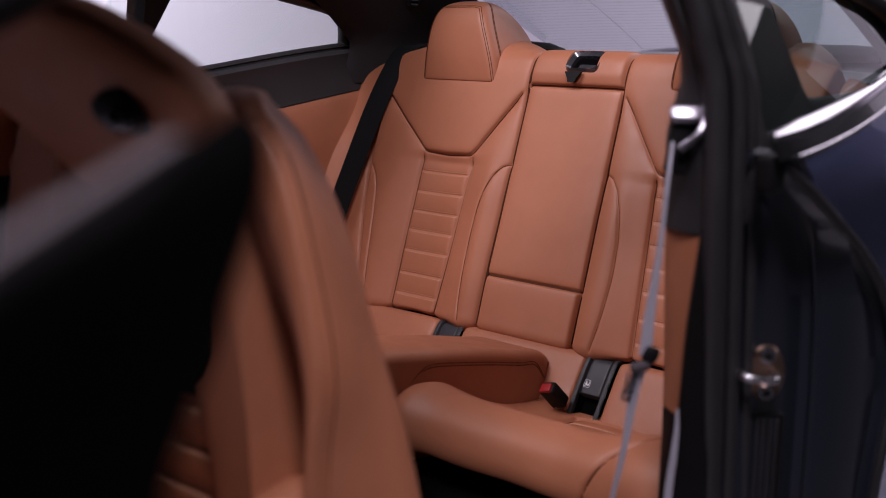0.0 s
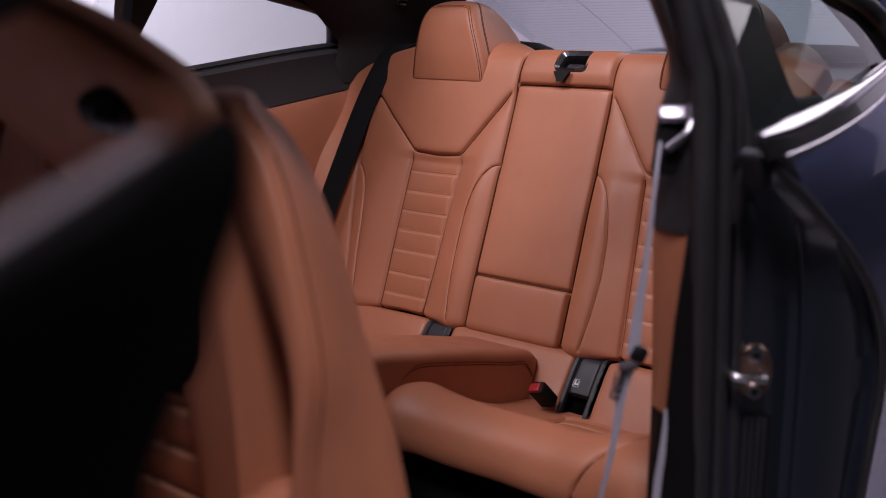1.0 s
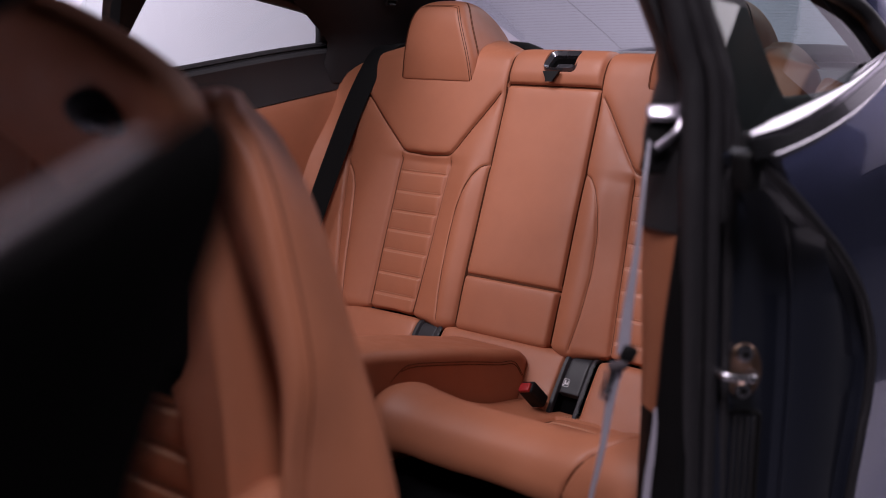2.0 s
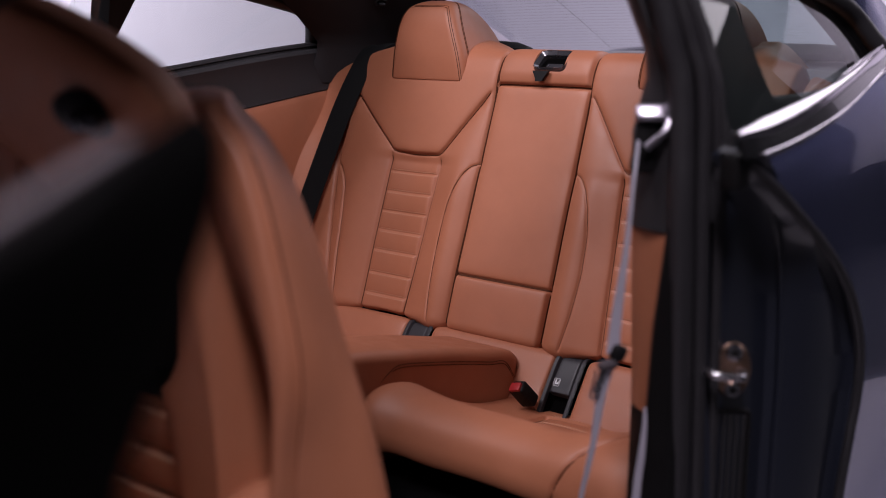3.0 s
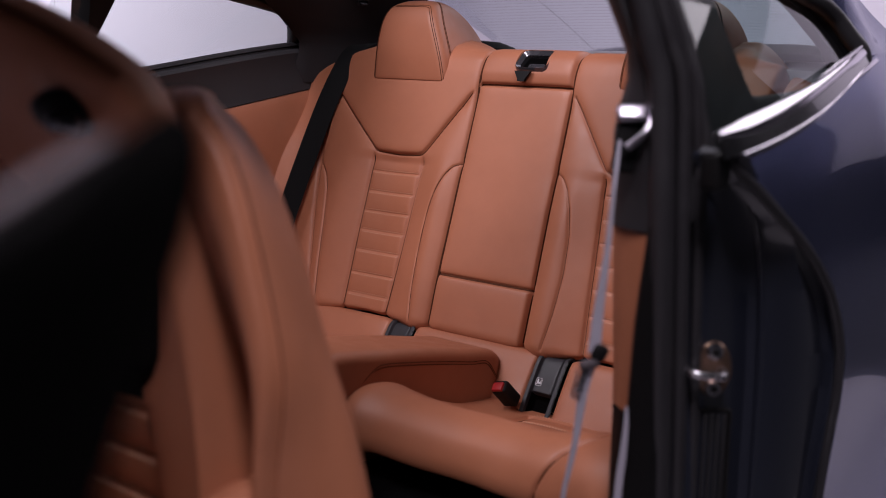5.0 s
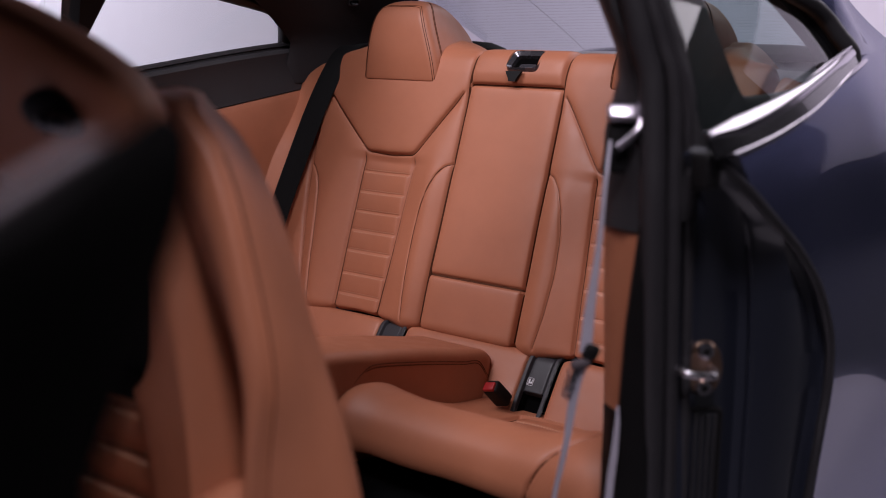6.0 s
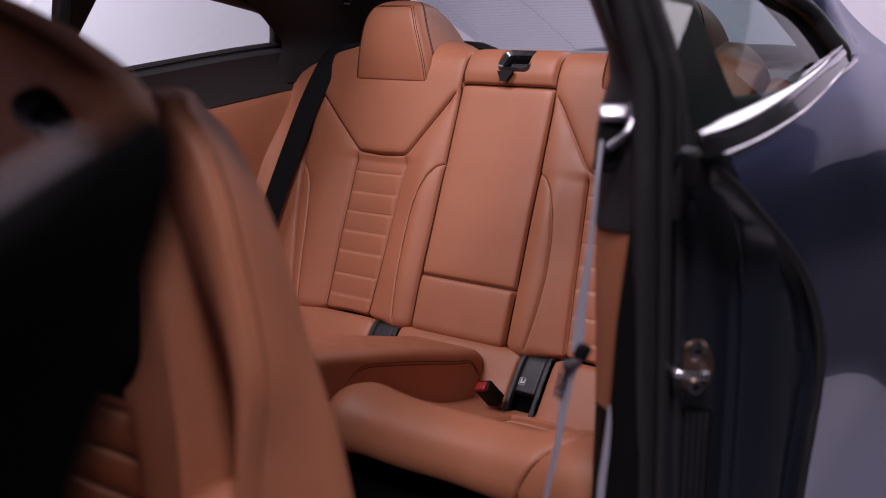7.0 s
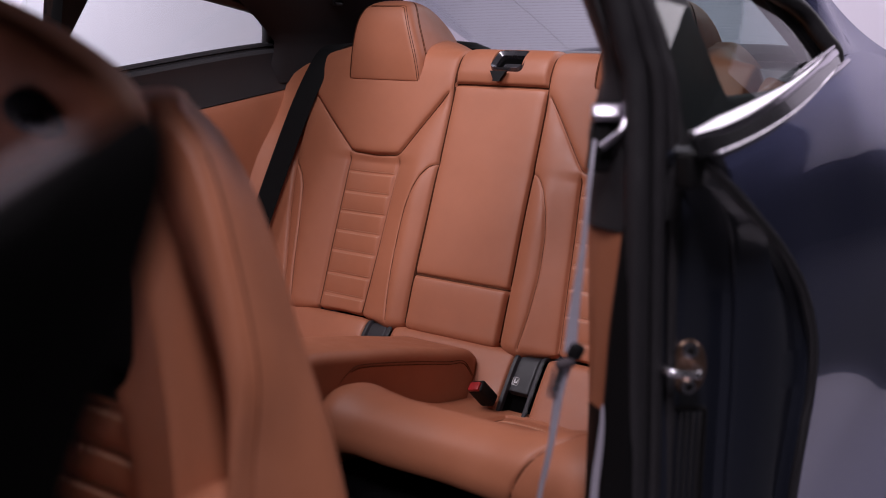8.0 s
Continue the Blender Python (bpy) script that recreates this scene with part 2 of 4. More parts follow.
class Upholstery:
    """A padded surface: a profile in a side view, swept across the width, with a height over it."""

    def __init__(self, profile, zero, height, to_world):
        p = curve_points(profile, 400)
        s = np.r_[0, np.cumsum(np.hypot(*np.diff(p, axis=0).T))]
        k = np.argmin(np.hypot(p[:, 0] - zero[0], p[:, 1] - zero[1]))
        self.s, self.p, self.height, self.to_world = s - s[k], p, height, to_world
        d = np.gradient(p, axis=0)
        d /= np.linalg.norm(d, axis=1)[:, None]
        self.n = np.c_[d[:, 1], -d[:, 0]]

    def place(self, u, s, lift=0.0):
        h = self.height(u, s) + lift
        y, z = np.interp(s, self.s, self.p[:, 0]), np.interp(s, self.s, self.p[:, 1])
        ny, nz = np.interp(s, self.s, self.n[:, 0]), np.interp(s, self.s, self.n[:, 1])
        return self.to_world(u, y + ny * h, z + nz * h)

    def build(self, u, s, label_of, names, parent, mat, deep=0.02):
        """One padded mesh for each region that label_of gives."""
        U, S = np.meshgrid(u, s, indexing="ij")
        P = self.place(U, S)
        du, ds = np.gradient(P, axis=0), np.gradient(P, axis=1)
        N = np.cross(du, ds)
        N /= np.linalg.norm(N, axis=2)[:, :, None] + 1e-12
        back = self.place(U, S, -deep)
        flip = np.sum(N * (P - back)) < 0
        if flip:
            N = -N
        cu, cs = (U[:-1, :-1] + U[1:, 1:]) / 2, (S[:-1, :-1] + S[1:, 1:]) / 2
        lab = label_of(cu, cs)
        n0, n1 = U.shape
        idx = np.arange(n0 * n1).reshape(n0, n1)
        made = {}
        for value, (name, text) in names.items():
            I, J = np.nonzero(lab == value)
            if len(I) == 0:
                continue
            quads = np.c_[idx[I, J], idx[I + 1, J], idx[I + 1, J + 1], idx[I, J + 1]]
            edges = np.vstack([quads[:, [0, 1]], quads[:, [1, 2]], quads[:, [2, 3]], quads[:, [3, 0]]])
            key = np.sort(edges, axis=1)
            _, first, count = np.unique(key, axis=0, return_index=True, return_counts=True)
            rim = edges[first[count == 1]]
            used, inv = np.unique(quads, return_inverse=True)
            quads = inv.reshape(-1, 4)
            top = P.reshape(-1, 3)[used]
            pos = {v: i for i, v in enumerate(used)}
            rim = np.array([[pos[a], pos[b]] for a, b in rim])
            rv, rinv = np.unique(rim, return_inverse=True)
            rinv = rinv.reshape(-1, 2) + len(top)
            low = back.reshape(-1, 3)[used[rv]]
            verts = np.vstack([top, top[rv], low])
            skirt = np.c_[rinv[:, 1], rinv[:, 0], rinv[:, 0] + len(rv), rinv[:, 1] + len(rv)]
            if flip:
                quads, skirt = quads[:, ::-1], skirt[:, ::-1]
            me = bpy.data.meshes.new(name)
            me.from_pydata(verts.tolist(), [], quads.tolist() + skirt.tolist())
            me.polygons.foreach_set("use_smooth", [True] * len(me.polygons))
            nor = np.vstack([N.reshape(-1, 3)[used], N.reshape(-1, 3)[used[rv]], N.reshape(-1, 3)[used[rv]]])
            me.normals_split_custom_set_from_vertices(nor.tolist())
            made[value] = link(name, me, mat, parent, text)
        return made

    def stitches(self, lines, mat, parent, name="stitching", length=0.0042, gap=0.0026, wide=0.0011, lift=0.0004):
        """Rows of thread along lines on the surface, in one mesh."""
        verts, faces = [], []
        for line in lines:
            p = np.array(line, float)
            seg = np.hypot(*np.diff(p, axis=0).T)
            acc = np.r_[0, np.cumsum(seg)]
            a = np.arange(0, acc[-1] - length, length + gap)
            for t0 in a:
                q = [np.array([np.interp(t, acc, p[:, 0]), np.interp(t, acc, p[:, 1])]) for t in (t0, t0 + length)]
                d = (q[1] - q[0]) / (np.linalg.norm(q[1] - q[0]) + 1e-9)
                w = np.array([-d[1], d[0]]) * wide / 2
                u = np.array([q[0][0] - w[0], q[0][0] + w[0], q[1][0] + w[0], q[1][0] - w[0], (q[0][0] + q[1][0]) / 2])
                s = np.array([q[0][1] - w[1], q[0][1] + w[1], q[1][1] + w[1], q[1][1] - w[1], (q[0][1] + q[1][1]) / 2])
                base = self.place(u, s, np.array([lift * 0.2] * 4 + [lift + 0.0005]))
                k = len(verts)
                verts += base.tolist()
                faces += [(k, k + 1, k + 4), (k + 1, k + 2, k + 4), (k + 2, k + 3, k + 4), (k + 3, k, k + 4)]
        me = bpy.data.meshes.new(name)
        me.from_pydata(verts, [], faces)
        return link(name, me, mat, parent, kind="stuff")


def plain(u, y, z):
    return np.stack(np.broadcast_arrays(u, y, z), axis=-1)


def groove(d, deep, wide):
    return -deep * np.exp(-(d / wide) ** 2)


def pillow(d, deep, wide):
    return -deep * np.exp(-d / wide)


# ---- studio ----
def slab(name, size, at, mat, label, category):
    ob = part(name, box(size, at, 0.0), mat, smooth=False)
    return tagged(ob, label, category, kind="structure")


slab("floor", (12, 15, 0.1), (-0.5, 0.5, -0.07), DARK_WALL, "dark studio floor", "floor")
# Slab added as a reflector: shows low in the flank, fills the front seat.
slab("platform", (4.6, 4.4, 0.02), (-1.20, -0.8, -0.01), FLOOR, "unseen light slab added under the car as a reflector", "platform")
slab("wall_back", (9.2, 0.2, 3.6), (-2.1, 8.1, 1.8), WALL, "pale lavender grey studio wall", "wall")
# Two unseen dark pieces, added so that the car's flank mirrors dark.
slab("reflected_dark_wall", (3.2, 0.2, 3.6), (4.1, 8.1, 1.8), DARK_WALL, "unseen dark wall added for reflections in the paint", "wall")
slab("reflected_dark_foot", (3.4, 0.06, 0.95), (0.8, 7.96, 0.475), DARK_WALL, "unseen low dark slab added for reflections in the paint", "wall")
slab("wall_far", (0.2, 15, 3.6), (-6.6, 0.5, 1.8), WALL, "pale lavender grey studio side wall", "wall")
slab("wall_front", (12.4, 0.2, 3.6), (-0.5, -7.1, 1.8), DARK_WALL, "dark studio wall behind the camera", "wall")
slab("wall_near", (0.2, 15, 3.6), (5.6, 0.5, 1.8), DARK_WALL, "dark studio side wall", "wall")
slab("ceiling", (12.4, 15.4, 0.2), (-0.5, 0.5, 3.7), DARK_WALL, "dark studio ceiling", "ceiling")

# ---- rear bench ----
bench = thing("rear_bench", "cognac leather rear bench seat of a coupe with ribbed inserts", "car seat")

BACK_PROFILE = [(0.17, 0.955), (0.13, 0.978), (0.085, 0.992), (0.05, 0.993), (0.027, 0.981), (0.012, 0.958), (0.0, 0.926), (-0.025, 0.845), (-0.0542, 0.75), (-0.1004, 0.60),
                (-0.1312, 0.50), (-0.1527, 0.43), (-0.161, 0.402), (-0.157, 0.388), (-0.145, 0.378)]
YOKE = [(0.123, -0.3), (0.124, 0.005), (0.136, 0.024), (0.19, 0.1), (0.230, 0.157), (0.242, 0.171), (0.254, 0.1765), (0.315, 0.1795), (0.377, 0.1765), (0.391, 0.171), (0.404, 0.160),
        (0.47, 0.105), (0.548, 0.036), (0.556, 0.02), (0.575, -0.06), (0.578, -0.3)]
YOKE_SEAM = YOKE[2:13]
RIB_IN, RIB_OUT = [(0.241, 0.178), (0.252, 0.36), (0.264, 0.57)], [(0.392, 0.178), (0.394, 0.36), (0.396, 0.57)]
ROWS = [0.223, 0.272, 0.319, 0.366, 0.414, 0.468, 0.517]
EDGE = [(0.578, -0.3), (0.574, -0.06), (0.556, 0.03), (0.565, 0.21), (0.548, 0.35), (0.505, 0.56)]
SEW_OUT = [(0.563, 0.212), (0.545, 0.226), (0.528, 0.246), (0.514, 0.276), (0.500, 0.36), (0.488, 0.45), (0.474, 0.55)]
SEW_IN = [(0.128, 0.186), (0.146, 0.196), (0.164, 0.220), (0.180, 0.262), (0.190, 0.32), (0.193, 0.40), (0.188, 0.48), (0.178, 0.55)]


def flap_edge(x, s):
    """Half width of the centre flap."""
    return 0.1225 + np.where(x < 0, 0.008, 0.0) * np.clip(s / 0.44, 0, 1)


def back_height(x, s):
    a = np.abs(x)
    rib_in, rib_out = np.interp(s, [p[1] for p in RIB_IN], [p[0] for p in RIB_IN]), np.interp(s, [p[1] for p in RIB_OUT], [p[0] for p in RIB_OUT])
    edge = np.interp(s, [p[1] for p in EDGE], [p[0] for p in EDGE])
    below = step(s, 0.17, 0.20)
    h = -0.016 * np.exp(-((a - 0.32) / 0.085) ** 2) * below
    h += 0.010 * np.exp(-((a - 0.47) / 0.05) ** 2) * step(s, 0.12, 0.3)
    h += 0.010 * np.exp(-((a - 0.17) / 0.032) ** 2) * step(s, 0.1, 0.3)
    # raised head panel
    d = away(a, s, YOKE_SEAM)
    sd = np.where(inside(a, s, YOKE), d, -d)
    h += 0.001 * step(sd, -0.003, 0.006) * step(s, -0.02, 0.06)
    h -= 0.007 * np.where(sd < 0, np.exp(np.minimum(sd, 0) / 0.024), np.exp(-np.maximum(sd, 0) / 0.006)) * step(s, 0.0, 0.06) * (1 - step(s, 0.17, 0.24)) * step(a, 0.125, 0.15)
    h += groove(d, 0.003, 0.0024) + pillow(d, 0.0025, 0.012)
    # centre flap gaps
    half = flap_edge(x, s)
    side = np.abs(a - half)
    h += groove(side, 0.006, 0.0040) + pillow(side, 0.006, 0.009)
    h -= 0.009 * np.where(a > half, np.exp(-np.maximum(a - half, 0) / 0.018), np.exp(-np.maximum(half - a, 0) / 0.004)) * step(s, -0.02, 0.06)
    mid = a < half
    h += np.where(mid, groove(np.abs(s - 0.003), 0.005, 0.0036) + pillow(np.abs(s - 0.003), 0.005, 0.008), 0)
    h += np.where(mid, groove(np.abs(s - 0.437), 0.005, 0.0034) + pillow(np.abs(s - 0.437), 0.005, 0.008), 0)
    h += np.where(mid & (s > 0) & (s < 0.437), -0.004, 0) * step(half - a, 0.0, 0.01)
    h += np.where(mid & (s < 0.003), 0.004 * step(0.003 - s, 0, 0.03), 0) * step(half - a, 0.0, 0.012)
    # pocket of the release latch
    h -= 0.034 * step(0.039 - np.abs(x - 0.010), 0, 0.003) * step(0.028 - np.abs(s + 0.064), 0, 0.003)
    # ribbed insert
    ins = below * (a > rib_in) * (a < rib_out)
    rim = np.minimum(np.abs(a - rib_in), np.abs(a - rib_out))
    h += (groove(rim, 0.005, 0.0035) + pillow(rim, 0.006, 0.013)) * below
    row = np.min([np.abs(s - r) for r in ROWS], axis=0)
    drop = np.min([np.where(s >= r, s - r, 9) for r in ROWS], axis=0)
    fade = step(rim, 0.0, 0.012)
    h += ins * fade * (groove(row, 0.0020, 0.0030) + pillow(row, 0.0026, 0.012) + 0.0034 * np.exp(-drop / 0.022))
    # sewn lines
    for line, deep in ((SEW_OUT, 0.0035), (SEW_IN, 0.0025)):
        d = away(a, s, line)
        h += groove(d, deep, 0.0025) + pillow(d, 0.0025, 0.012)
    # outer edge of the seat, belt channel, side wing
    d = np.abs(a - edge)
    h += groove(d, 0.022, 0.006) + pillow(d, 0.008, 0.014)
    h += np.where(a > edge, -0.010 + 0.045 * step(a, 0.60, 0.755) * step(s, 0.0, 0.3), 0)
    # soft folds of the hide
    h += 0.0010 * np.sin(23 * x + 9 * s) * np.sin(17 * s - 5 * x) * below
    return h


def back_world(u, y, z):
    a = np.abs(u)
    drop = step(a, 0.55, 0.77) * step(z, 0.70, 0.96)
    saddle = (0.040 * step(a, 0.11, 0.225) + 0.02 * step(a, 0.2, 0.28) * step(y, 0.1, 0.17)) * step(y, 0.020, 0.165)
    saddle = np.where(u < 0, saddle, saddle * step(a, 0.21, 0.29))
    tuck = 0.10 * step(a, 0.46, 0.60) * step(y, 0.02, 0.11)
    return plain(u - 0.008, y, z - 0.085 * drop + saddle - tuck)


def back_label(x, s):
    a = np.abs(x)
    rib_in, rib_out = np.interp(s, [p[1] for p in RIB_IN], [p[0] for p in RIB_IN]), np.interp(s, [p[1] for p in RIB_OUT], [p[0] for p in RIB_OUT])
    edge = np.interp(s, [p[1] for p in EDGE], [p[0] for p in EDGE])
    rib = 20 + np.searchsorted(ROWS, s)
    lab = np.where(a > edge, 6, np.where(a > rib_out, 5, np.where(a > rib_in, rib, 4)))
    lab = np.where(inside(a, s, YOKE), 3, lab)
    half = flap_edge(x, s)
    lab = np.where(a < half, np.where(s < 0.003, 0, np.where(s < 0.437, 1, 2)), lab)
    return np.where((x > 0) & (a >= half), lab + 100, lab)


backrest = Upholstery(BACK_PROFILE, (0.0, 0.926), back_height, back_world)
names = {0: ("top_flap", ""), 1: ("armrest_flap", "smooth cognac leather fold-down armrest"), 2: ("lower_flap", "")}
for k in (0, 100):
    names |= {3 + k: ("head_panel", ""), 4 + k: ("inner_bolster", ""), 5 + k: ("outer_bolster", ""), 6 + k: ("side_wing", "")}
    names |= {20 + r + k: ("rib", "") for r in range(8)}
pads = backrest.build(np.arange(-0.755, 0.7551, 0.0022), np.arange(-0.19, 0.583, 0.0024), back_label, names, bench, LEATHER)
for sign, k in ((-1, 0), (1, 100)):
    lines = []
    for r in ROWS:
        rin, rout = np.interp(r, [p[1] for p in RIB_IN], [p[0] for p in RIB_IN]), np.interp(r, [p[1] for p in RIB_OUT], [p[0] for p in RIB_OUT])
        for off in (-0.0045, 0.0045):
            lines.append([(sign * (rin + 0.008), r + off), (sign * (rout - 0.008), r + off)])
    backrest.stitches(lines, THREAD, pads[4 + k], wide=0.0015, length=0.0042, gap=0.0030)
    backrest.stitches([[(sign * a, s) for a, s in SEW_OUT]], THREAD_AND_SHADE, pads[5 + k], wide=0.0013)
    backrest.stitches([[(sign * a, s) for a, s in SEW_IN]], THREAD_AND_SHADE, pads[4 + k], wide=0.0013)

def seam_shade_line(cover, points, wide, parent, lift=0.0006, n=90):
    """Dark strip in a groove: sewn joints, and painted shade in the flap gaps."""
    p = curve_points(points, n)
    d = np.gradient(p, axis=0)
    d /= np.linalg.norm(d, axis=1)[:, None] + 1e-9
    w = np.c_[-d[:, 1], d[:, 0]] * wide / 2
    rings = []
    for q, o in zip(p, w):
        u, v = np.array([q[0] - o[0], q[0], q[0] + o[0], q[0]]), np.array([q[1] - o[1], q[1], q[1] + o[1], q[1]])
        rings.append(cover.place(u, v, np.array([lift, lift + 0.0006, lift, lift - 0.002])).tolist())
    return part("seam", loft(rings), THREAD_AND_SHADE, parent)


for sign, k in ((-1, 0), (1, 100)):
    def flip(line):
        return [(sign * a, v) for a, v in line]
    seam_shade_line(backrest, flip(YOKE_SEAM), 0.0010, pads[3 + k], 0.0018)
    seam_shade_line(backrest, flip([(0.241, 0.186), (0.252, 0.36), (0.264, 0.55)]), 0.0020, pads[4 + k])
    seam_shade_line(backrest, flip([(0.392, 0.186), (0.394, 0.36), (0.396, 0.55)]), 0.0020, pads[5 + k])
    # This strip paints the shade of the flap's side gap, wider on the left.
    seam_shade_line(backrest, [(sign * float(flap_edge(sign, v)), v) for v in (-0.11, 0.0, 0.15, 0.30, 0.44, 0.56)], 0.0056 if sign < 0 else 0.0030, pads[4 + k], 0.0012)
    seam_shade_line(backrest, flip(SEW_OUT), 0.0014, pads[5 + k])
    seam_shade_line(backrest, flip(SEW_IN), 0.0011, pads[4 + k])
    seam_shade_line(backrest, flip([(0.556, 0.03), (0.564, 0.12), (0.565, 0.21), (0.548, 0.35), (0.51, 0.54)]), 0.0034, pads[5 + k])
# Strips that paint the shade in the flap's top and bottom gaps.
seam_shade_line(backrest, [(-0.1215, 0.003), (0.0, 0.003), (0.1215, 0.003)], 0.0044, pads[0], 0.0012)
seam_shade_line(backrest, [(-0.129, 0.437), (0.0, 0.437), (0.1215, 0.437)], 0.0038, pads[2], 0.0012)

ROLL_PROFILE = [(-0.130, 0.380), (-0.150, 0.386), (-0.168, 0.380), (-0.20, 0.335), (-0.232, 0.285), (-0.245, 0.262)]
SLOTS = [0.168, 0.236]


def roll_height(x, s):
    a = np.abs(x)
    h = 0.004 * np.cos(2.5 * x)
    for e in SLOTS:
        h = h + groove(np.abs(a - e), 0.016, 0.004) + pillow(np.abs(a - e), 0.008, 0.012)
    h = h + np.where((a > SLOTS[0]) & (a < SLOTS[1]), -0.020, 0)
    return h - 0.02 * step(a, 0.52, 0.60)


def roll_label(x, s):
    a = np.abs(x)
    return np.where(a < SLOTS[0], 1, np.where(a < SLOTS[1], 0, np.where(x < 0, 2, 3)))


Upholstery(ROLL_PROFILE, (-0.168, 0.380), roll_height, plain).build(np.arange(-0.60, 0.6001, 0.004), np.arange(-0.034, 0.15, 0.004), roll_label,
                                                                    {1: ("rear_roll", ""), 2: ("rear_roll", ""), 3: ("rear_roll", "")}, bench, LEATHER)

# seat cushions, one each side of the centre hump
CUSHION_PROFILE = [(-0.185, 0.282), (-0.235, 0.288), (-0.33, 0.302), (-0.42, 0.332), (-0.50, 0.371), (-0.555, 0.399), (-0.60, 0.401), (-0.636, 0.381), (-0.652, 0.348), (-0.652, 0.320), (-0.640, 0.302)]
CUSHION_SEAM = [(0.478, 0.16), (0.492, 0.10), (0.516, 0.05), (0.552, 0.01), (0.585, -0.03), (0.605, -0.08), (0.61, -0.20), (0.60, -0.40)]
INSERT = [(0.20, -0.36), (0.20, -0.15), (0.225, -0.125), (0.43, -0.125), (0.455, -0.15), (0.455, -0.36)]


def cushion_height(x, s):
    a = np.abs(x)
    h = 0.030 * step(a, 0.42, 0.60) + 0.010 * np.exp(-((a - 0.11) / 0.03) ** 2)
    h -= 0.022 * np.exp(-(a - 0.056) / 0.007) + 0.045 * step(a, 0.625, 0.665)
    d = away(a, s, CUSHION_SEAM)
    h += groove(d, 0.006, 0.0035) + pillow(d, 0.006, 0.016)
    d = away(a, s, INSERT)
    h += groove(d, 0.006, 0.0035) + pillow(d, 0.004, 0.012)
    ins = inside(a, s, INSERT)
    row = np.abs((s + 0.01) % 0.048 - 0.024)
    h += np.where(ins, groove(row, 0.004, 0.003) + pillow(row, 0.003, 0.01) - 0.003, 0)
    h += 0.0015 * np.sin(31 * x + 3 * s) * np.sin(14 * s)
    return h


def cushion_label(x, s):
    a = np.abs(x)
    poly = CUSHION_SEAM + [(0.9, -0.4), (0.9, 0.16)]
    return np.where(inside(a, s, INSERT), 1, np.where(inside(a, s, poly), 2, 0))


cushion = Upholstery(CUSHION_PROFILE, (-0.58, 0.402), cushion_height, plain)
for sign in (-1, 1):
    u = np.arange(0.056, 0.667, 0.004) * sign
    c = cushion.build(np.sort(u), np.arange(-0.40, 0.135, 0.004), cushion_label, {0: ("seat_cushion", ""), 1: ("cushion_insert", "ribbed leather cushion insert"), 2: ("cushion_bolster", "")}, bench, LEATHER, 0.03)
    rows = [k * 0.048 + 0.014 for k in range(-9, -3)]
    seam_shade_line(cushion, [(sign * a, v) for a, v in CUSHION_SEAM[:-1]], 0.0022, c[2])
    seam_shade_line(cushion, [(sign * a, v) for a, v in INSERT], 0.0012, c[1])
    seam_shade_line(cushion, [(sign * 0.058, v) for v in (-0.06, -0.02, 0.03, 0.08, 0.12)], 0.004, c[0])
    cushion.stitches([[(sign * 0.207, r + o), (sign * 0.448, r + o)] for r in rows for o in (-0.0045, 0.0045)], THREAD, c[1], wide=0.0019)

# centre hump
HUMP = [(-0.150, 0.30), (-0.156, 0.335), (-0.168, 0.362), (-0.188, 0.381), (-0.222, 0.395), (-0.29, 0.409), (-0.38, 0.429), (-0.465, 0.446), (-0.56, 0.462), (-0.64, 0.470), (-0.70, 0.466), (-0.735, 0.450), (-0.75, 0.42)]


def hump_half(y):
    """Half width of the hump: a rounded nose at the rear, drawn in at the front."""
    return float(np.interp(y, [-0.75, -0.665, -0.63, -0.60, -0.575, -0.55, -0.24, -0.205, -0.18, -0.165, -0.155, -0.148], [0.058, 0.060, 0.064, 0.071, 0.078, 0.085, 0.090, 0.089, 0.082, 0.071, 0.055, 0.038]))


def rounded(half, top, low, radius, y, n=9, flare=0.5):
    spread = half + flare * max(0.0, top - radius - low)
    side = [(half - radius + radius * math.sin(a), top - radius + radius * math.cos(a)) for a in np.linspace(0, math.pi / 2, n)]
    side += [(half + (spread - half) * f, (top - radius) + (low - top + radius) * f) for f in (0.03, 0.25, 0.5, 0.75, 1.0)]
    pts = [(-x, z) for x, z in side[::-1]] + side
    return [(x, y, z) for x, z in pts]


hump_path = curve_points(HUMP, 90)
rings = [rounded(hump_half(y), z, min(0.22, z - 0.06), 0.022, y, flare=0.05) for y, z in hump_path]
hump = part("centre_hump", loft(rings), LEATHER, bench, "padded leather hump between the two seats")
for off in (0.0, 0.0055):
    pts = []
    for y in (-0.205, -0.24, -0.29, -0.38, -0.47, -0.535, -0.56, -0.578, -0.592, -0.604, -0.614, -0.622):
        top = float(np.interp(-y, [-p[0] for p in hump_path], [p[1] for p in hump_path]))
        turn_down = 0.075 * max(0.0, (-0.55 - y) / 0.072) ** 1.5
        drop_end = 0.03 * max(0.0, (y + 0.24) / 0.035)
        pts.append((hump_half(y) + 0.0012, y + (off if y < -0.57 else 0), top - 0.0235 - turn_down - drop_end - (off if y >= -0.57 else 0)))
    part("seam", tube(pts, 0.0007, 80, 6), THREAD_BROWN, hump)

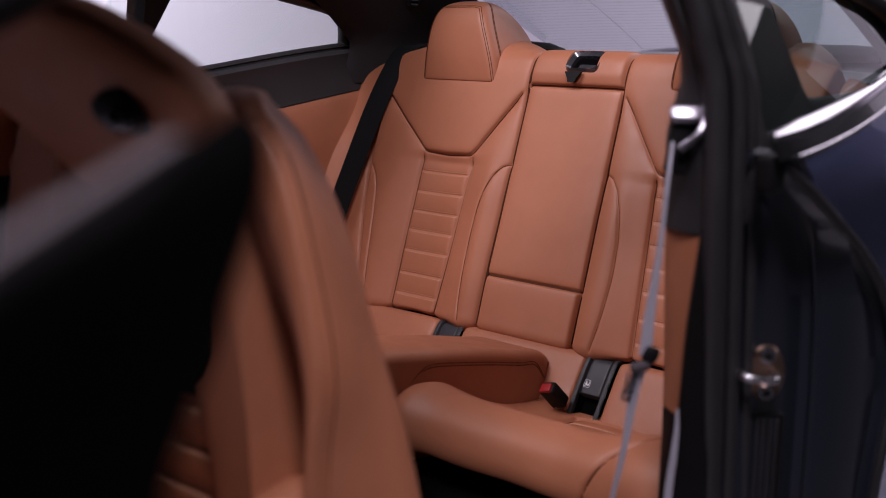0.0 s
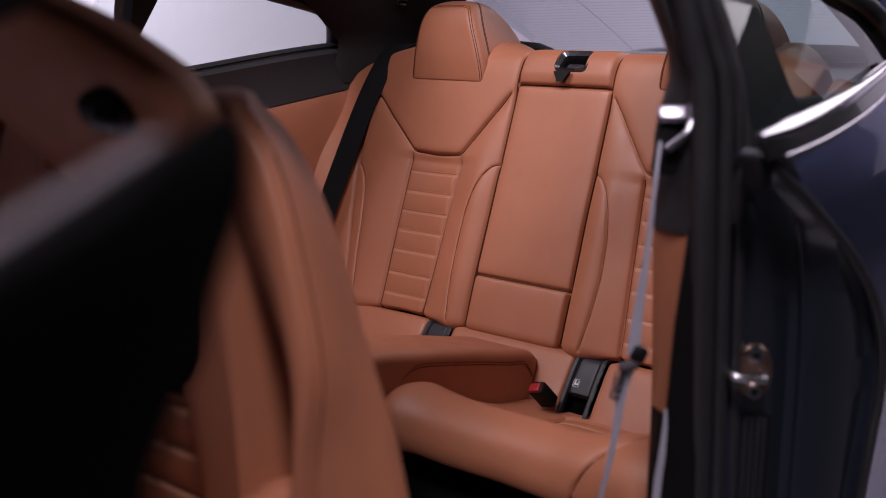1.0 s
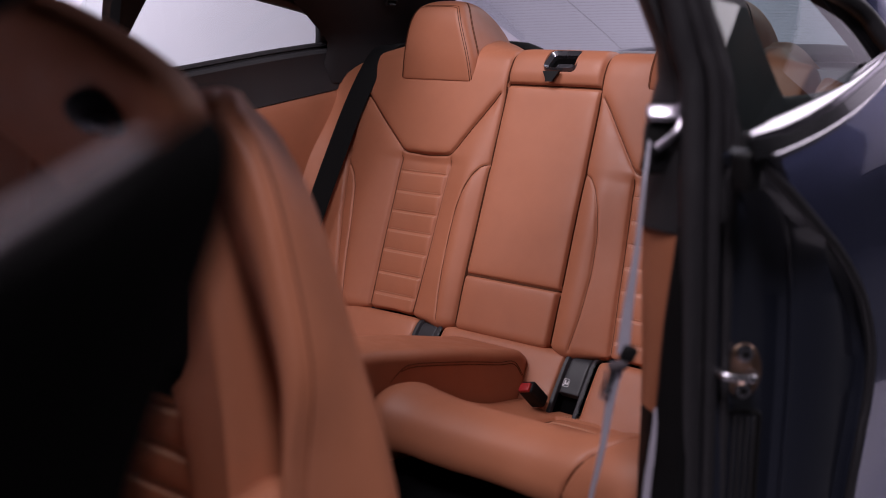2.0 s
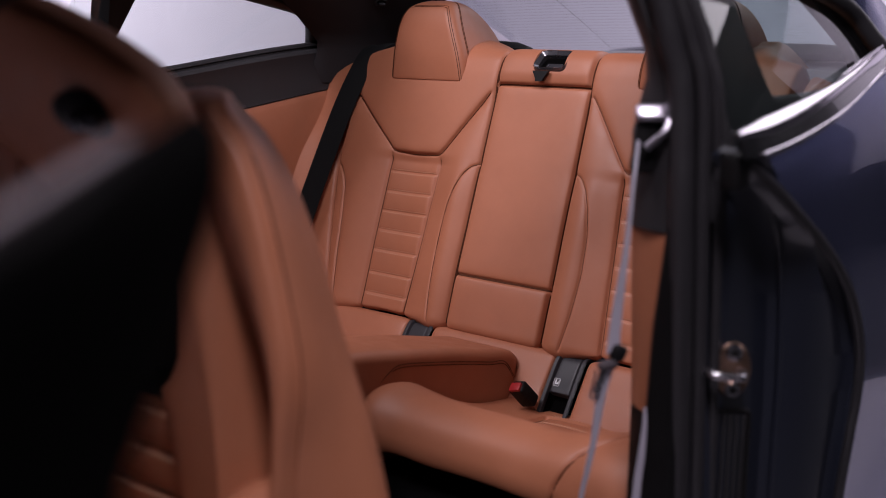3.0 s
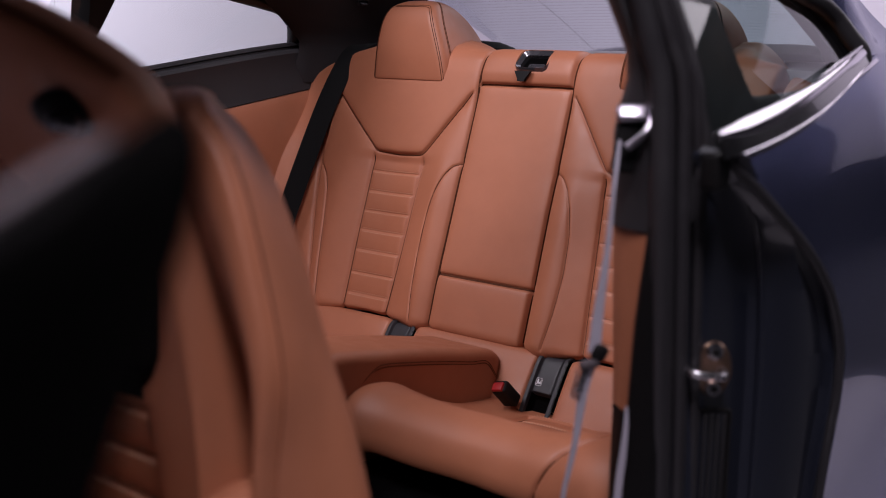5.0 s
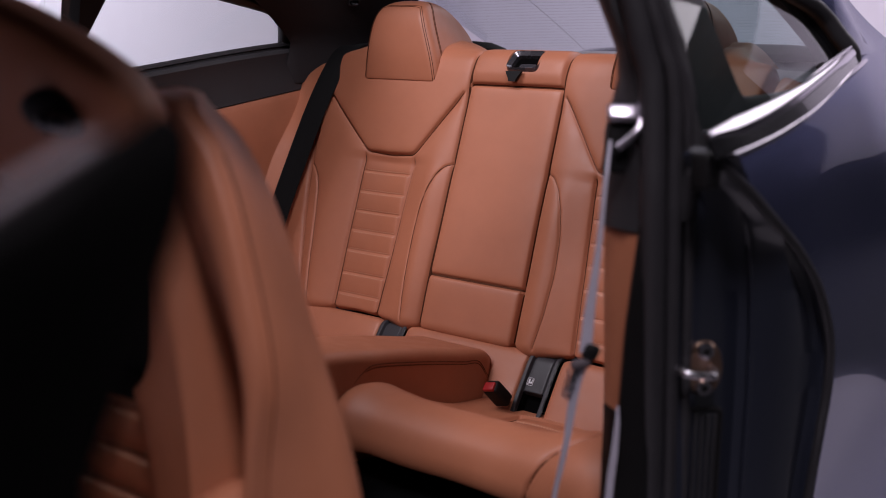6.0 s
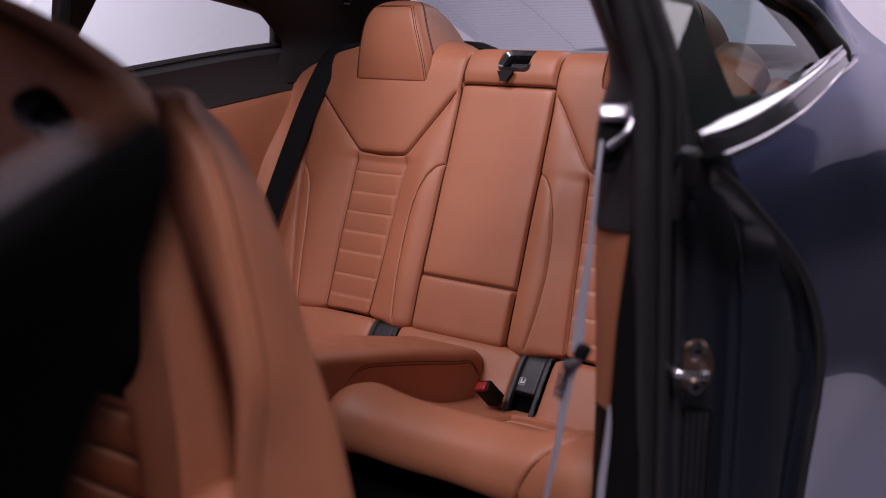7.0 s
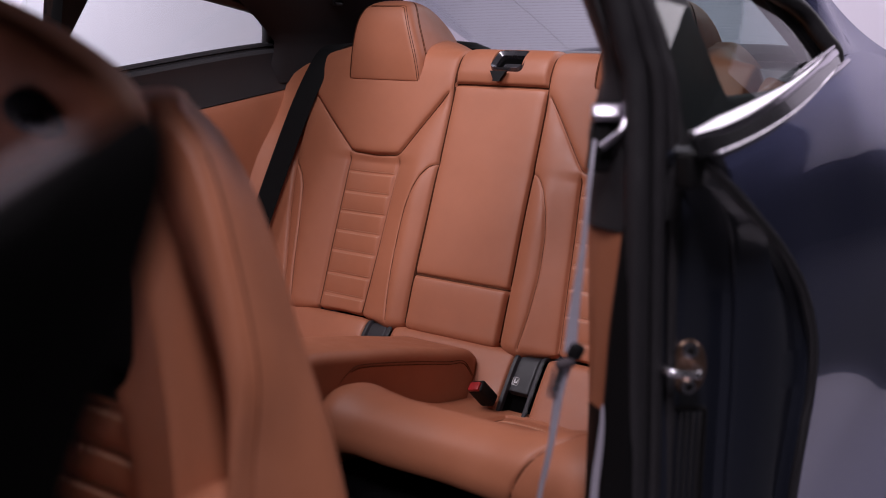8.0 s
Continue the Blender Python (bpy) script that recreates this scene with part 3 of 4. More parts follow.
# head restraints
HEAD = [(0.90, 0.108, 0.006, 0.200), (0.921, 0.113, 0.000, 0.205), (0.930, 0.1145, -0.004, 0.208), (0.98, 0.1065, -0.006, 0.205), (1.02, 0.0965, -0.004, 0.188), (1.05, 0.0875, -0.001, 0.166), (1.072, 0.079, 0.004, 0.142),
        (1.087, 0.070, 0.011, 0.122), (1.097, 0.058, 0.021, 0.106), (1.103, 0.042, 0.033, 0.094), (1.106, 0.021, 0.045, 0.085)]


def head_ring(z, half, front, rear, x0, n=72, power=0.26):
    out = []
    for k in range(n):
        a = 2 * math.pi * k / n
        c, s = math.cos(a), math.sin(a)
        x = math.copysign(abs(c) ** power, c)
        y = math.copysign(abs(s) ** power, s)
        depth = (y + 1) / 2
        taper = 1.0 - 0.12 * depth
        out.append((x0 + half * x * taper, front + (rear - front) * depth + 0.004 * x * x, z))
    return out


def wedge_ring(z, half, front, rear, x0, n=10):
    """Flat front, soft corners, sides drawn in towards the back."""
    r = min(0.022, half * 0.5, (rear - front) * 0.3)
    back = half * 0.86
    out = []
    for cx, cy, a0 in ((half - r, front + r, -90), (back - r, rear - r, 0), (-back + r, rear - r, 90), (-half + r, front + r, 180)):
        out += [(x0 + cx + r * math.cos(radians(a0 + 90 * k / (n - 1))), cy + r * math.sin(radians(a0 + 90 * k / (n - 1))), z) for k in range(n)]
    return out


def head_restraint(x0):
    prof = curve_points(HEAD, 60)
    lean = math.copysign(0.008, x0)

    def mid(z):
        return x0 + lean * float(step(np.float64(z), 0.95, 1.07))
    ob = part("headrest", loft([wedge_ring(z, w, f, r, mid(z)) for z, w, f, r in prof]), LEATHER, bench, "rounded wedge-shaped leather headrest with double stitching")
    def on_corner(row, x):
        """Depth of the face or its rounded corner at a half width."""
        ring = wedge_ring(*row, 0.0)[:10]
        return float(np.interp(x, [q[0] for q in ring], [q[1] for q in ring])) if x > ring[0][0] else row[2]
    for inset in (0.0080, 0.0120):
        up = [prof[k] for k in range(8, 60, 2)]
        line = []
        for row in up:
            x = row[1] - inset
            line.append((x, on_corner(row, x) - 0.0007, row[0]))
        z = 1.0945 - 0.7 * (inset - 0.0080)
        row = (z, *[float(np.interp(z, [q[0] for q in prof], [q[i] for q in prof])) for i in (1, 2, 3)])
        tops = [(x, row[2] - 0.0006, z) for x in (0.040, 0.020, 0.0)]
        line = [q for q in line if q[2] < z - 0.0015] + tops
        line += [(-x, y, v) for x, y, v in line[-2::-1]]
        part("seam", tube([(mid(v) + x, y, v) for x, y, v in line], 0.0007, 120, 6), THREAD_AND_SHADE, ob)
    for sgn in (-1, 1):
        for inset in (0.0330, 0.0370):
            pts = []
            for row in prof[8:54:2]:
                edge = wedge_ring(*row, 0.0)[:20]
                want = min(inset, (row[3] - row[2]) * 0.5)
                pts.append((mid(row[0]) + sgn * (float(np.interp(want, [q[1] - row[2] for q in edge], [q[0] for q in edge])) + 0.0003), row[2] + want, row[0]))
            part("seam", tube(pts, 0.0007, 70, 6), THREAD_AND_SHADE, ob)
    foot = [(p[0], p[1], p[2]) for p in wedge_ring(0.927, 0.1095, 0.0, 0.193, x0)]
    part("seam", tube(foot[34:] + foot[:8], 0.0012, 60, 6), THREAD_AND_SHADE, ob)
    return ob


for x0 in (-0.336, 0.336):
    head_restraint(x0)

# release latch in the top flap


def ring_frame(w, h, wall, thick, at, turn, r=0.008):
    def outline(w, h, r):
        pts = []
        for cx, cy, a0 in ((w / 2 - r, h / 2 - r, 0), (-w / 2 + r, h / 2 - r, 90), (-w / 2 + r, -h / 2 + r, 180), (w / 2 - r, -h / 2 + r, 270)):
            pts += [(cx + r * math.cos(radians(a0 + k * 18)), cy + r * math.sin(radians(a0 + k * 18))) for k in range(6)]
        return pts
    a, b = outline(w, h, r), outline(w - 2 * wall, h - 2 * wall, r * 0.6)
    c = outline(w - 0.4 * wall, h - 0.4 * wall, r)
    levels = [[(x, y, -thick) for x, y in a], [(x, y, 0) for x, y in a], [(x, y, thick * 0.25) for x, y in c], [(x, y, 0) for x, y in b], [(x, y, -thick) for x, y in b]]
    levels.append(levels[0])
    m = Matrix.Translation(at) @ turn.to_4x4()
    return loft([[m @ Vector(p) for p in ring] for ring in levels], caps=False)


latch = thing("seat_release_latch", "black plastic seat release latch set into the leather", "latch", (0.012, 0.03, 0.985))
TILT = Matrix.Rotation(radians(40), 3, "X")
at = Vector((0.006, 0.0265, 0.9735))
part("bezel", ring_frame(0.086, 0.060, 0.010, 0.030, at, TILT, 0.014), LATCH, latch, "charcoal bezel")
# Black sheet that paints the shade inside the bezel.
part("cup", box((0.080, 0.054, 0.004), at + TILT @ Vector((0, 0, -0.012)), 0.0015, TILT), VOID, latch)
part("lever", box((0.042, 0.016, 0.009), at + TILT @ Vector((0.006, -0.012, -0.006)), 0.0035, TILT), LATCH, latch, "finger lever inside the bezel")
p = Vector((-0.006, -0.004, 0.9535))
part("tongue", loft([[p + Vector((x * w, y - 0.007 * f, -0.022 * f)) for x, y in ((-1, -0.003), (1, -0.003), (1, 0.004), (-1, 0.004))] for f, w in ((0, 0.021), (0.35, 0.016), (0.75, 0.010), (1, 0.009))]), BLACK, latch, "black wedge-shaped tongue below the bezel")

# child seat anchor covers, set into the channels of the roll
def cover_height(x, s):
    d = np.abs(np.abs(x) - 0.202)
    return -0.001 + 0.004 * step(d, 0.024, 0.027) - 0.004 * np.exp(-((d - 0.0235) / 0.0018) ** 2) - 0.020 * step(s, 0.068, 0.073) * (d < 0.024)


cover = Upholstery(ROLL_PROFILE, (-0.168, 0.380), cover_height, plain)
for sign in (-1, 1):
    at = Vector((sign * 0.202, -0.190, 0.340))
    anchor = thing("child_seat_anchor", "black plastic child seat anchor cover between cushion and backrest", "seat anchor", at, group="child seat anchors")
    u = np.arange(0.1675, 0.2366, 0.0015)
    cover.build(np.sort(sign * u), np.arange(-0.034, 0.13, 0.003), lambda x, s: np.where((s > 0.070) & (np.abs(np.abs(x) - 0.202) < 0.024), 1, 0), {0: ("cover", "charcoal plastic cover with raised rims")}, anchor, ANCHOR, 0.006)
    cover.build(np.sort(sign * np.arange(0.178, 0.2265, 0.004)), np.arange(0.066, 0.131, 0.005), lambda x, s: 0 * s, {0: ("pocket", "open pocket with its shade painted black")}, anchor, VOID, 0.004)
    spot = Vector(cover.place(np.array([sign * 0.202 - 0.014]), np.array([0.046]), 0.0012)[0].tolist())
    lean = Matrix.Rotation(radians(57), 3, "X")
    bits = [ring_frame(0.0145, 0.0165, 0.0008, 0.0006, spot, lean, 0.003)]
    for dx, dy, w, h in ((-0.0022, 0.0042, 0.0030, 0.0030), (-0.0020, -0.0002, 0.0036, 0.0052), (0.0004, -0.0030, 0.0066, 0.0022), (0.0030, -0.0010, 0.0030, 0.0022), (0.0046, 0.0008, 0.0014, 0.0088), (-0.0038, -0.0052, 0.0034, 0.0014)):
        bits.append(box((w, h, 0.0005), spot + lean @ Vector((dx, dy, 0)), 0.0002, lean))
    part("pictogram", join(*bits), WHITE, anchor, "white child seat pictogram")

# belt buckle beside the hump
buckle = thing("belt_buckle", "black seat belt buckle with a red button", "buckle", (0.15, -0.30, 0.33))
BT = Matrix.Rotation(radians(-14), 3, "Y") @ Matrix.Rotation(radians(42), 3, "X")
part("housing", box((0.034, 0.028, 0.056), (0.153, -0.258, 0.325), 0.006, BT), BLACK, buckle)
part("button", box((0.025, 0.019, 0.008), Vector((0.153, -0.258, 0.325)) + BT @ Vector((0, -0.004, 0.029)), 0.002, BT), RED, buckle, "red release button")

# belt over the far side wing
belt = thing("rear_seat_belt", "black rear seat belt lying over the leather side wing", "seat belt")
pts = [(-0.530, 0.10, 1.005), (-0.536, 0.045, 0.994), (-0.545, 0.008, 0.955), (-0.562, -0.040, 0.86), (-0.584, -0.094, 0.72), (-0.606, -0.142, 0.58), (-0.622, -0.182, 0.45), (-0.63, -0.20, 0.36)]
part("webbing", strip(pts, (0.80, 0.42, 0.1), 0.052, 0.003), WEBBING, belt)

# plinth under the cushions
part("plinth", box((1.36, 0.50, 0.10), (0, -0.365, 0.215), 0.02), CARPET, bench, "black carpeted base under the cushions")

# ---- car shell ----
car = thing("coupe", "dark midnight blue two-door coupe with its door open", "car")


BELT_KNOTS = np.array([(-1.2, 0.845, 0.850), (-0.80, 0.815, 0.890), (-0.5, 0.795, 0.921), (-0.2, 0.755, 0.965), (0.0, 0.720, 0.997), (0.35, 0.668, 1.000), (0.7, 0.630, 0.988), (1.2, 0.580, 0.967), (1.7, 0.52, 0.94)])
BELT_Y = np.linspace(-1.2, 1.7, 300)
BELT_FIT = [np.polyfit(BELT_KNOTS[:, 0], BELT_KNOTS[:, c], 6, w=[1, 5, 5, 5, 5, 2, 1, 1, 1]) for c in (1, 2)]
BELT = np.c_[BELT_Y, np.polyval(BELT_FIT[0], BELT_Y), np.polyval(BELT_FIT[1], BELT_Y)]


def belt_x(y):
    return np.interp(y, BELT[:, 0], BELT[:, 1])


def belt_z(y):
    return np.interp(y, BELT[:, 0], BELT[:, 2])


SHUT = curve_points([(0.25, -0.440), (0.356, -0.434), (0.437, -0.427), (0.512, -0.416), (0.59, -0.420), (0.673, -0.466), (0.74, -0.542), (0.81, -0.655), (0.848, -0.712), (0.885, -0.760)], 80)
SHUT_Z, SHUT_Y = SHUT[:, 0], SHUT[:, 1]
INNER = curve_points([(0.25, -0.575), (0.43, -0.575), (0.60, -0.578), (0.74, -0.60), (0.83, -0.655), (0.89, -0.72), (0.95, -0.80)], 60)


def skin_x(y, z):
    """Half width of the flank."""
    t = np.clip((belt_z(y) - z) / 0.62, 0, 1)
    out = (0.048 + 0.10 * step(y, -0.45, 0.75)) * (1 - np.exp(-t / (0.10 + 0.14 * step(y, -0.15, 0.4)))) + 0.026 * step(t, 0.1, 0.6)
    return belt_x(y) + out - 0.012 * step(t, 0.60, 1.0)


def flank(sign):
    rows = []
    for f in np.linspace(0, 1, 80) ** 1.4:
        row = []
        for g in np.linspace(0, 1, 56):
            z = 0.879 + (0.12 - 0.879) * g
            for _ in range(4):
                y0 = np.interp(z, SHUT_Z, SHUT_Y)
                y = y0 + (1.7 - y0) * f
                lip = 0.012 - 0.012 * float(step(np.float64(y), -0.03, 0.04))
                z = belt_z(y) - lip + (0.12 - belt_z(y) + lip) * g
            row.append((sign * skin_x(y, z), y, z))
        rows.append(row)
    return loft(rows, closed=False)


def solidify(bm, thick):
    bmesh.ops.recalc_face_normals(bm, faces=bm.faces)
    bmesh.ops.solidify(bm, geom=bm.faces[:], thickness=thick)
    return bm


for sign in (1, -1):
    part("quarter_panel", solidify(flank(sign), 0.004), PAINT, car, "glossy dark blue rear quarter panel")


# door jamb: stepped dark sheet metal from the shut line in to the seal
def jamb_section(z):
    ys = np.interp(z, SHUT_Z, SHUT_Y)
    xo = float(skin_x(ys, z))
    y3 = np.interp(z, INNER[:, 0], INNER[:, 1])
    return [(xo - 0.002, ys + 0.001), (xo - 0.010, ys - 0.003), (xo - 0.018, ys - 0.002), (xo - 0.030, ys - 0.02), (0.835, (ys + y3) / 2 - 0.012), (0.812, y3 - 0.008), (0.806, y3 - 0.014), (0.800, y3 - 0.012),
            (0.785, y3 - 0.022), (0.775, min(y3 - 0.045, -0.640)), (0.772, -0.69), (0.766, -0.712), (0.758, -0.722), (0.750, -0.728), (0.745, -0.76)]


jamb_z = np.linspace(0.25, 0.889, 48)
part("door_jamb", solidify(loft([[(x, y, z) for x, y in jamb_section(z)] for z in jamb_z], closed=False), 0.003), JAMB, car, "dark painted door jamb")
edge = [(float(skin_x(np.interp(z, SHUT_Z, SHUT_Y), z)) - 0.006, np.interp(z, SHUT_Z, SHUT_Y) - 0.006, z) for z in np.linspace(0.25, 0.885, 16)]
part("edge_seal", tube(edge, 0.007, 60, 8), RUBBER, car, "black rubber edge seal")
crease = [(0.806, np.interp(z, INNER[:, 0], INNER[:, 1]) - 0.020, z) for z in np.linspace(0.25, 0.87, 14)]
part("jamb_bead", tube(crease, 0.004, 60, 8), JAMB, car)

# door seal: two rubber lips up the pillar
SEALS = ((0.0, 0.016, ((0.735, -0.782), (0.724, -0.791), (0.711, -0.801), (0.672, -0.830), (0.62, -0.860))),
         (0.026, 0.010, ((0.756, -0.765), (0.744, -0.775), (0.729, -0.788), (0.688, -0.817), (0.636, -0.847))),
         (0.046, 0.007, ((0.767, -0.755), (0.755, -0.765), (0.740, -0.778), (0.700, -0.806), (0.648, -0.836))))
for off, rad, upper in SEALS:
    pts = [(0.742 + off * 0.55, -0.742 + off, 0.22), (0.742 + off * 0.55, -0.748 + off, 0.44), (0.744 + off * 0.55, -0.765 + off, 0.62), (0.745 + off * 0.55, -0.783 + off, 0.80)]
    pts += [(x, y, z) for (x, y), z in zip(upper, (0.953, 1.009, 1.064, 1.20, 1.33))]
    part("door_seal", tube(pts, rad, 70, 12), RUBBER, car, "black rubber door seal")

# outer pillar cover between door opening and quarter window
OUT = [(0.80, 0.782, -0.738), (0.908, 0.780, -0.741), (0.972, 0.771, -0.749), (1.017, 0.761, -0.757), (1.065, 0.746, -0.770), (1.20, 0.705, -0.800), (1.33, 0.652, -0.830)]
rings = []
for z, x, y in curve_points(OUT, 30):
    rings.append([(x - 0.056, y - 0.044, z), (x - 0.030, y - 0.022, z), (x - 0.010, y - 0.006, z), (x - 0.003, y - 0.003, z), (x, y + 0.002, z), (x - 0.006, y + 0.012, z), (x - 0.040, y + 0.010, z), (x - 0.066, y - 0.02, z)])
part("pillar_cover", loft(rings), GREY_TRIM, car, "satin black pillar cover")

# pillar trim inside: charcoal above, leather below
def trim_section(z, back=-0.30, slant=0.0):
    lean = 0.10 * max(0.0, z - 0.95)
    f = -0.785 - lean + 0.02 * step(np.float64(0.8 - z), 0, 0.3)
    x = 0.735 - 0.42 * max(0.0, z - 1.0)
    e = 0.015 * float(step(np.float64(0.965 - z), 0, 0.05))
    return [(x, f - 0.004, z), (x - 0.022, f - 0.002 + 0.022 * slant, z), (x - 0.048 - 0.3 * e, f + 0.016 - 0.4 * e + 0.045 * slant, z), (x - 0.066 - 0.65 * e, f + 0.038 - 0.8 * e + 0.052 * slant, z), (x - 0.073 - e, f + 0.065 - 0.65 * e + 0.05 * slant, z), (x - 0.073 - e, f + 0.12, z), (x - 0.066, back, z), (x - 0.03, back, z), (x - 0.012, f + 0.05, z)]


def trim(name, z0, z1, mat, label, back=-0.30, slant=0.0, parent=car):
    return part(name, loft([trim_section(z, back, slant) for z in np.linspace(z0, z1, 14)]), mat, parent, label)


trim("pillar_trim", 0.905, 1.33, GREY_TRIM, "charcoal upper pillar trim", -0.68)
trim("belt_trim", 0.786, 0.9045, GREY_TRIM, "charcoal trim round the belt guide", -0.64)
trim("side_trim", 0.54, 0.784, LEATHER, "cognac leather side trim", -0.16, 0.2)
carrier = []
for z in np.linspace(0.20, 0.80, 24):
    lip = float(np.interp(z, [0.20, 0.54, 0.66, 0.76, 0.80], [0.702, 0.704, 0.714, 0.728, 0.732]))
    f = -0.785 + 0.02 * float(step(np.float64(0.8 - z), 0, 0.3))
    carrier.append([(lip, f + 0.010, z), (lip - 0.001, f - 0.005, z), (lip + 0.004, f - 0.010, z), (0.742, f - 0.010, z), (0.748, f - 0.002, z), (0.748, f + 0.03, z), (0.738, f + 0.03, z)])
part("seal_carrier", loft(carrier), BLACK, car, "black plastic carrier of the door seal")
trim("sill_trim", 0.15, 0.538, BLACK, "black lower side trim", -0.16, 0.2)

# dark inner trim behind the quarter glass
rows = []
for y in np.linspace(-0.74, 0.02, 30):
    top = float(np.interp(y, [-0.74, -0.66, -0.55, -0.457, -0.44, -0.29, -0.17, 0.02], [1.20, 1.13, 1.03, 0.945, 0.941, 0.945, 0.953, 0.965]))
    rows.append([(0.712, y, 0.80), (0.712, y, top - 0.012), (0.708, y, top - 0.003), (0.702, y, top), (0.694, y, top - 0.003), (0.690, y, top - 0.012), (0.690, y, 0.80)])
part("quarter_trim", loft(rows), GREY_TRIM, car, "charcoal trim behind the side window")

# belt guide
guide = thing("belt_guide", "bright chrome seat belt guide on the pillar", "belt guide", (0.69, -0.80, 0.92))
GZ = Matrix.Rotation(radians(41), 3, "Z")
n = Vector((0.48, -0.71, 0.515)).normalized()
w = Vector((0.71, 0.48, 0)).normalized()
HOOD = Matrix((w, n, w.cross(n))).transposed()
part("hood", box((0.036, 0.014, 0.022), (0.706, -0.800, 0.931), 0.005, HOOD), SATIN, guide)
part("arm", taper([(0.7215, -0.786, 0.944), (0.7265, -0.789, 0.930), (0.7275, -0.795, 0.918), (0.7245, -0.802, 0.907), (0.709, -0.812, 0.890)], (0.71, 0.48, 0), [0.008, 0.009, 0.009, 0.009, 0.010], 0.006, 30), SATIN, guide, "bright chrome guide arm")
part("slot", box((0.030, 0.012, 0.070), (0.700, -0.797, 0.893), 0.005, GZ @ Matrix.Rotation(radians(8), 3, "Y")), BLACK, guide, "dark belt slot")

front_belt = thing("front_seat_belt", "grey seat belt hanging in front of the pillar", "seat belt")
def band(points, across, widths, thick, n=70):
    """Flat webbing whose seen width changes as it twists."""
    pts = curve_points(points, n)
    ws = np.interp(np.linspace(0, 1, n), np.linspace(0, 1, len(widths)), widths)
    rings = []
    for i, p in enumerate(pts):
        d = Vector(pts[min(i + 1, n - 1)] - pts[max(i - 1, 0)]).normalized()
        w = Vector(across)
        w = (w - d * w.dot(d)).normalized()
        h = d.cross(w)
        rings.append([Vector(p) + w * (x * ws[i] / 2) + h * (y * thick / 2) for x, y in ((-1, -0.6), (-0.92, -1), (0.92, -1), (1, -0.6), (1, 0.6), (0.92, 1), (-0.92, 1), (-1, 0.6))])
    return loft(rings)


FACE = (0.76, 0.65, 0)
part("webbing", band([(0.695, -0.806, 0.90), (0.703, -0.828, 0.845), (0.699, -0.83, 0.769), (0.690, -0.83, 0.685), (0.687, -0.83, 0.635)], FACE, [0.004, 0.0045, 0.007, 0.013, 0.016], 0.003), GREY_WEBBING, front_belt)
part("slack_webbing", band([(0.6835, -0.831, 0.622), (0.675, -0.831, 0.590), (0.6685, -0.83, 0.545), (0.664, -0.83, 0.510), (0.656, -0.83, 0.468), (0.649, -0.83, 0.430), (0.63, -0.83, 0.27)], FACE, [0.015, 0.013, 0.010, 0.008, 0.007, 0.006, 0.006], 0.003), GREY_WEBBING, front_belt)
TZ = Matrix.Rotation(radians(42), 3, "Z")
part("tongue", box((0.020, 0.014, 0.022), (0.692, -0.826, 0.636), 0.006, TZ @ Matrix.Rotation(radians(24), 3, "Y")), BLACK, front_belt, "black belt tongue head")
part("tongue_grip", box((0.026, 0.012, 0.013), (0.683, -0.834, 0.621), 0.005, TZ @ Matrix.Rotation(radians(-14), 3, "Y")), STRIP, front_belt, "grey grip of the belt tongue")
part("tongue_plate", join(box((0.009, 0.003, 0.040), (0.676, -0.838, 0.602), 0.0012, TZ @ Matrix.Rotation(radians(16), 3, "Y")), tube([(0.669, -0.838, 0.612), (0.666, -0.838, 0.596), (0.663, -0.838, 0.584), (0.662, -0.838, 0.576), (0.6665, -0.836, 0.574), (0.667, -0.836, 0.580)], 0.0016, 24, 8)), STEEL, front_belt, "steel belt tongue")
part("lower_webbing", band([(0.719, -0.800, 0.565), (0.7195, -0.800, 0.54), (0.717, -0.80, 0.50), (0.713, -0.80, 0.45), (0.708, -0.80, 0.30)], FACE, [0.003, 0.006, 0.009, 0.010, 0.010], 0.003), GREY_WEBBING, front_belt)

# striker
SZ = Matrix.Rotation(radians(38), 3, "Z")
striker = thing("door_striker", "zinc-plated door striker bolted to the jamb", "door striker", (0.79, -0.70, 0.60))
plate = bmesh.new()
bmesh.ops.create_cone(plate, cap_ends=True, segments=32, radius1=0.019, radius2=0.0175, depth=0.005)
bmesh.ops.scale(plate, vec=(1.25, 1.95, 1), verts=plate.verts)
bmesh.ops.transform(plate, matrix=Matrix.Translation((0.785, -0.696, 0.604)) @ SZ.to_4x4() @ Matrix.Rotation(radians(90), 4, "X"), verts=plate.verts)
part("plate", plate, COPPER, striker, "worn oval striker plate")
fw = SZ @ Vector((0, -1, 0))
rt = SZ @ Vector((1, 0, 0))
c0 = Vector((0.785, -0.696, 0.604))
up = Vector((0, 0, 1))
part("bar", tube([c0 + rt * 0.009, c0 + rt * 0.009 + fw * 0.016, c0 + fw * 0.032 + rt * 0.004, c0 + fw * 0.036 - rt * 0.014 + up * 0.002, c0 + fw * 0.034 - rt * 0.034 + up * 0.004, c0 + fw * 0.018 - rt * 0.038 + up * 0.004], 0.0056, 40, 12), STEEL, striker, "bent steel striker bar")
for dz in (-0.024, 0.024):
    bolt = bmesh.new()
    bmesh.ops.create_cone(bolt, cap_ends=True, segments=18, radius1=0.0115, radius2=0.0095, depth=0.006)
    bmesh.ops.transform(bolt, matrix=Matrix.Translation(c0 + fw * 0.005 + Vector((0, 0, dz))) @ SZ.to_4x4() @ Matrix.Rotation(radians(90), 4, "X"), verts=bolt.verts)
    bolt_head = part("bolt", bolt, STEEL, striker)
    hole = bmesh.new()
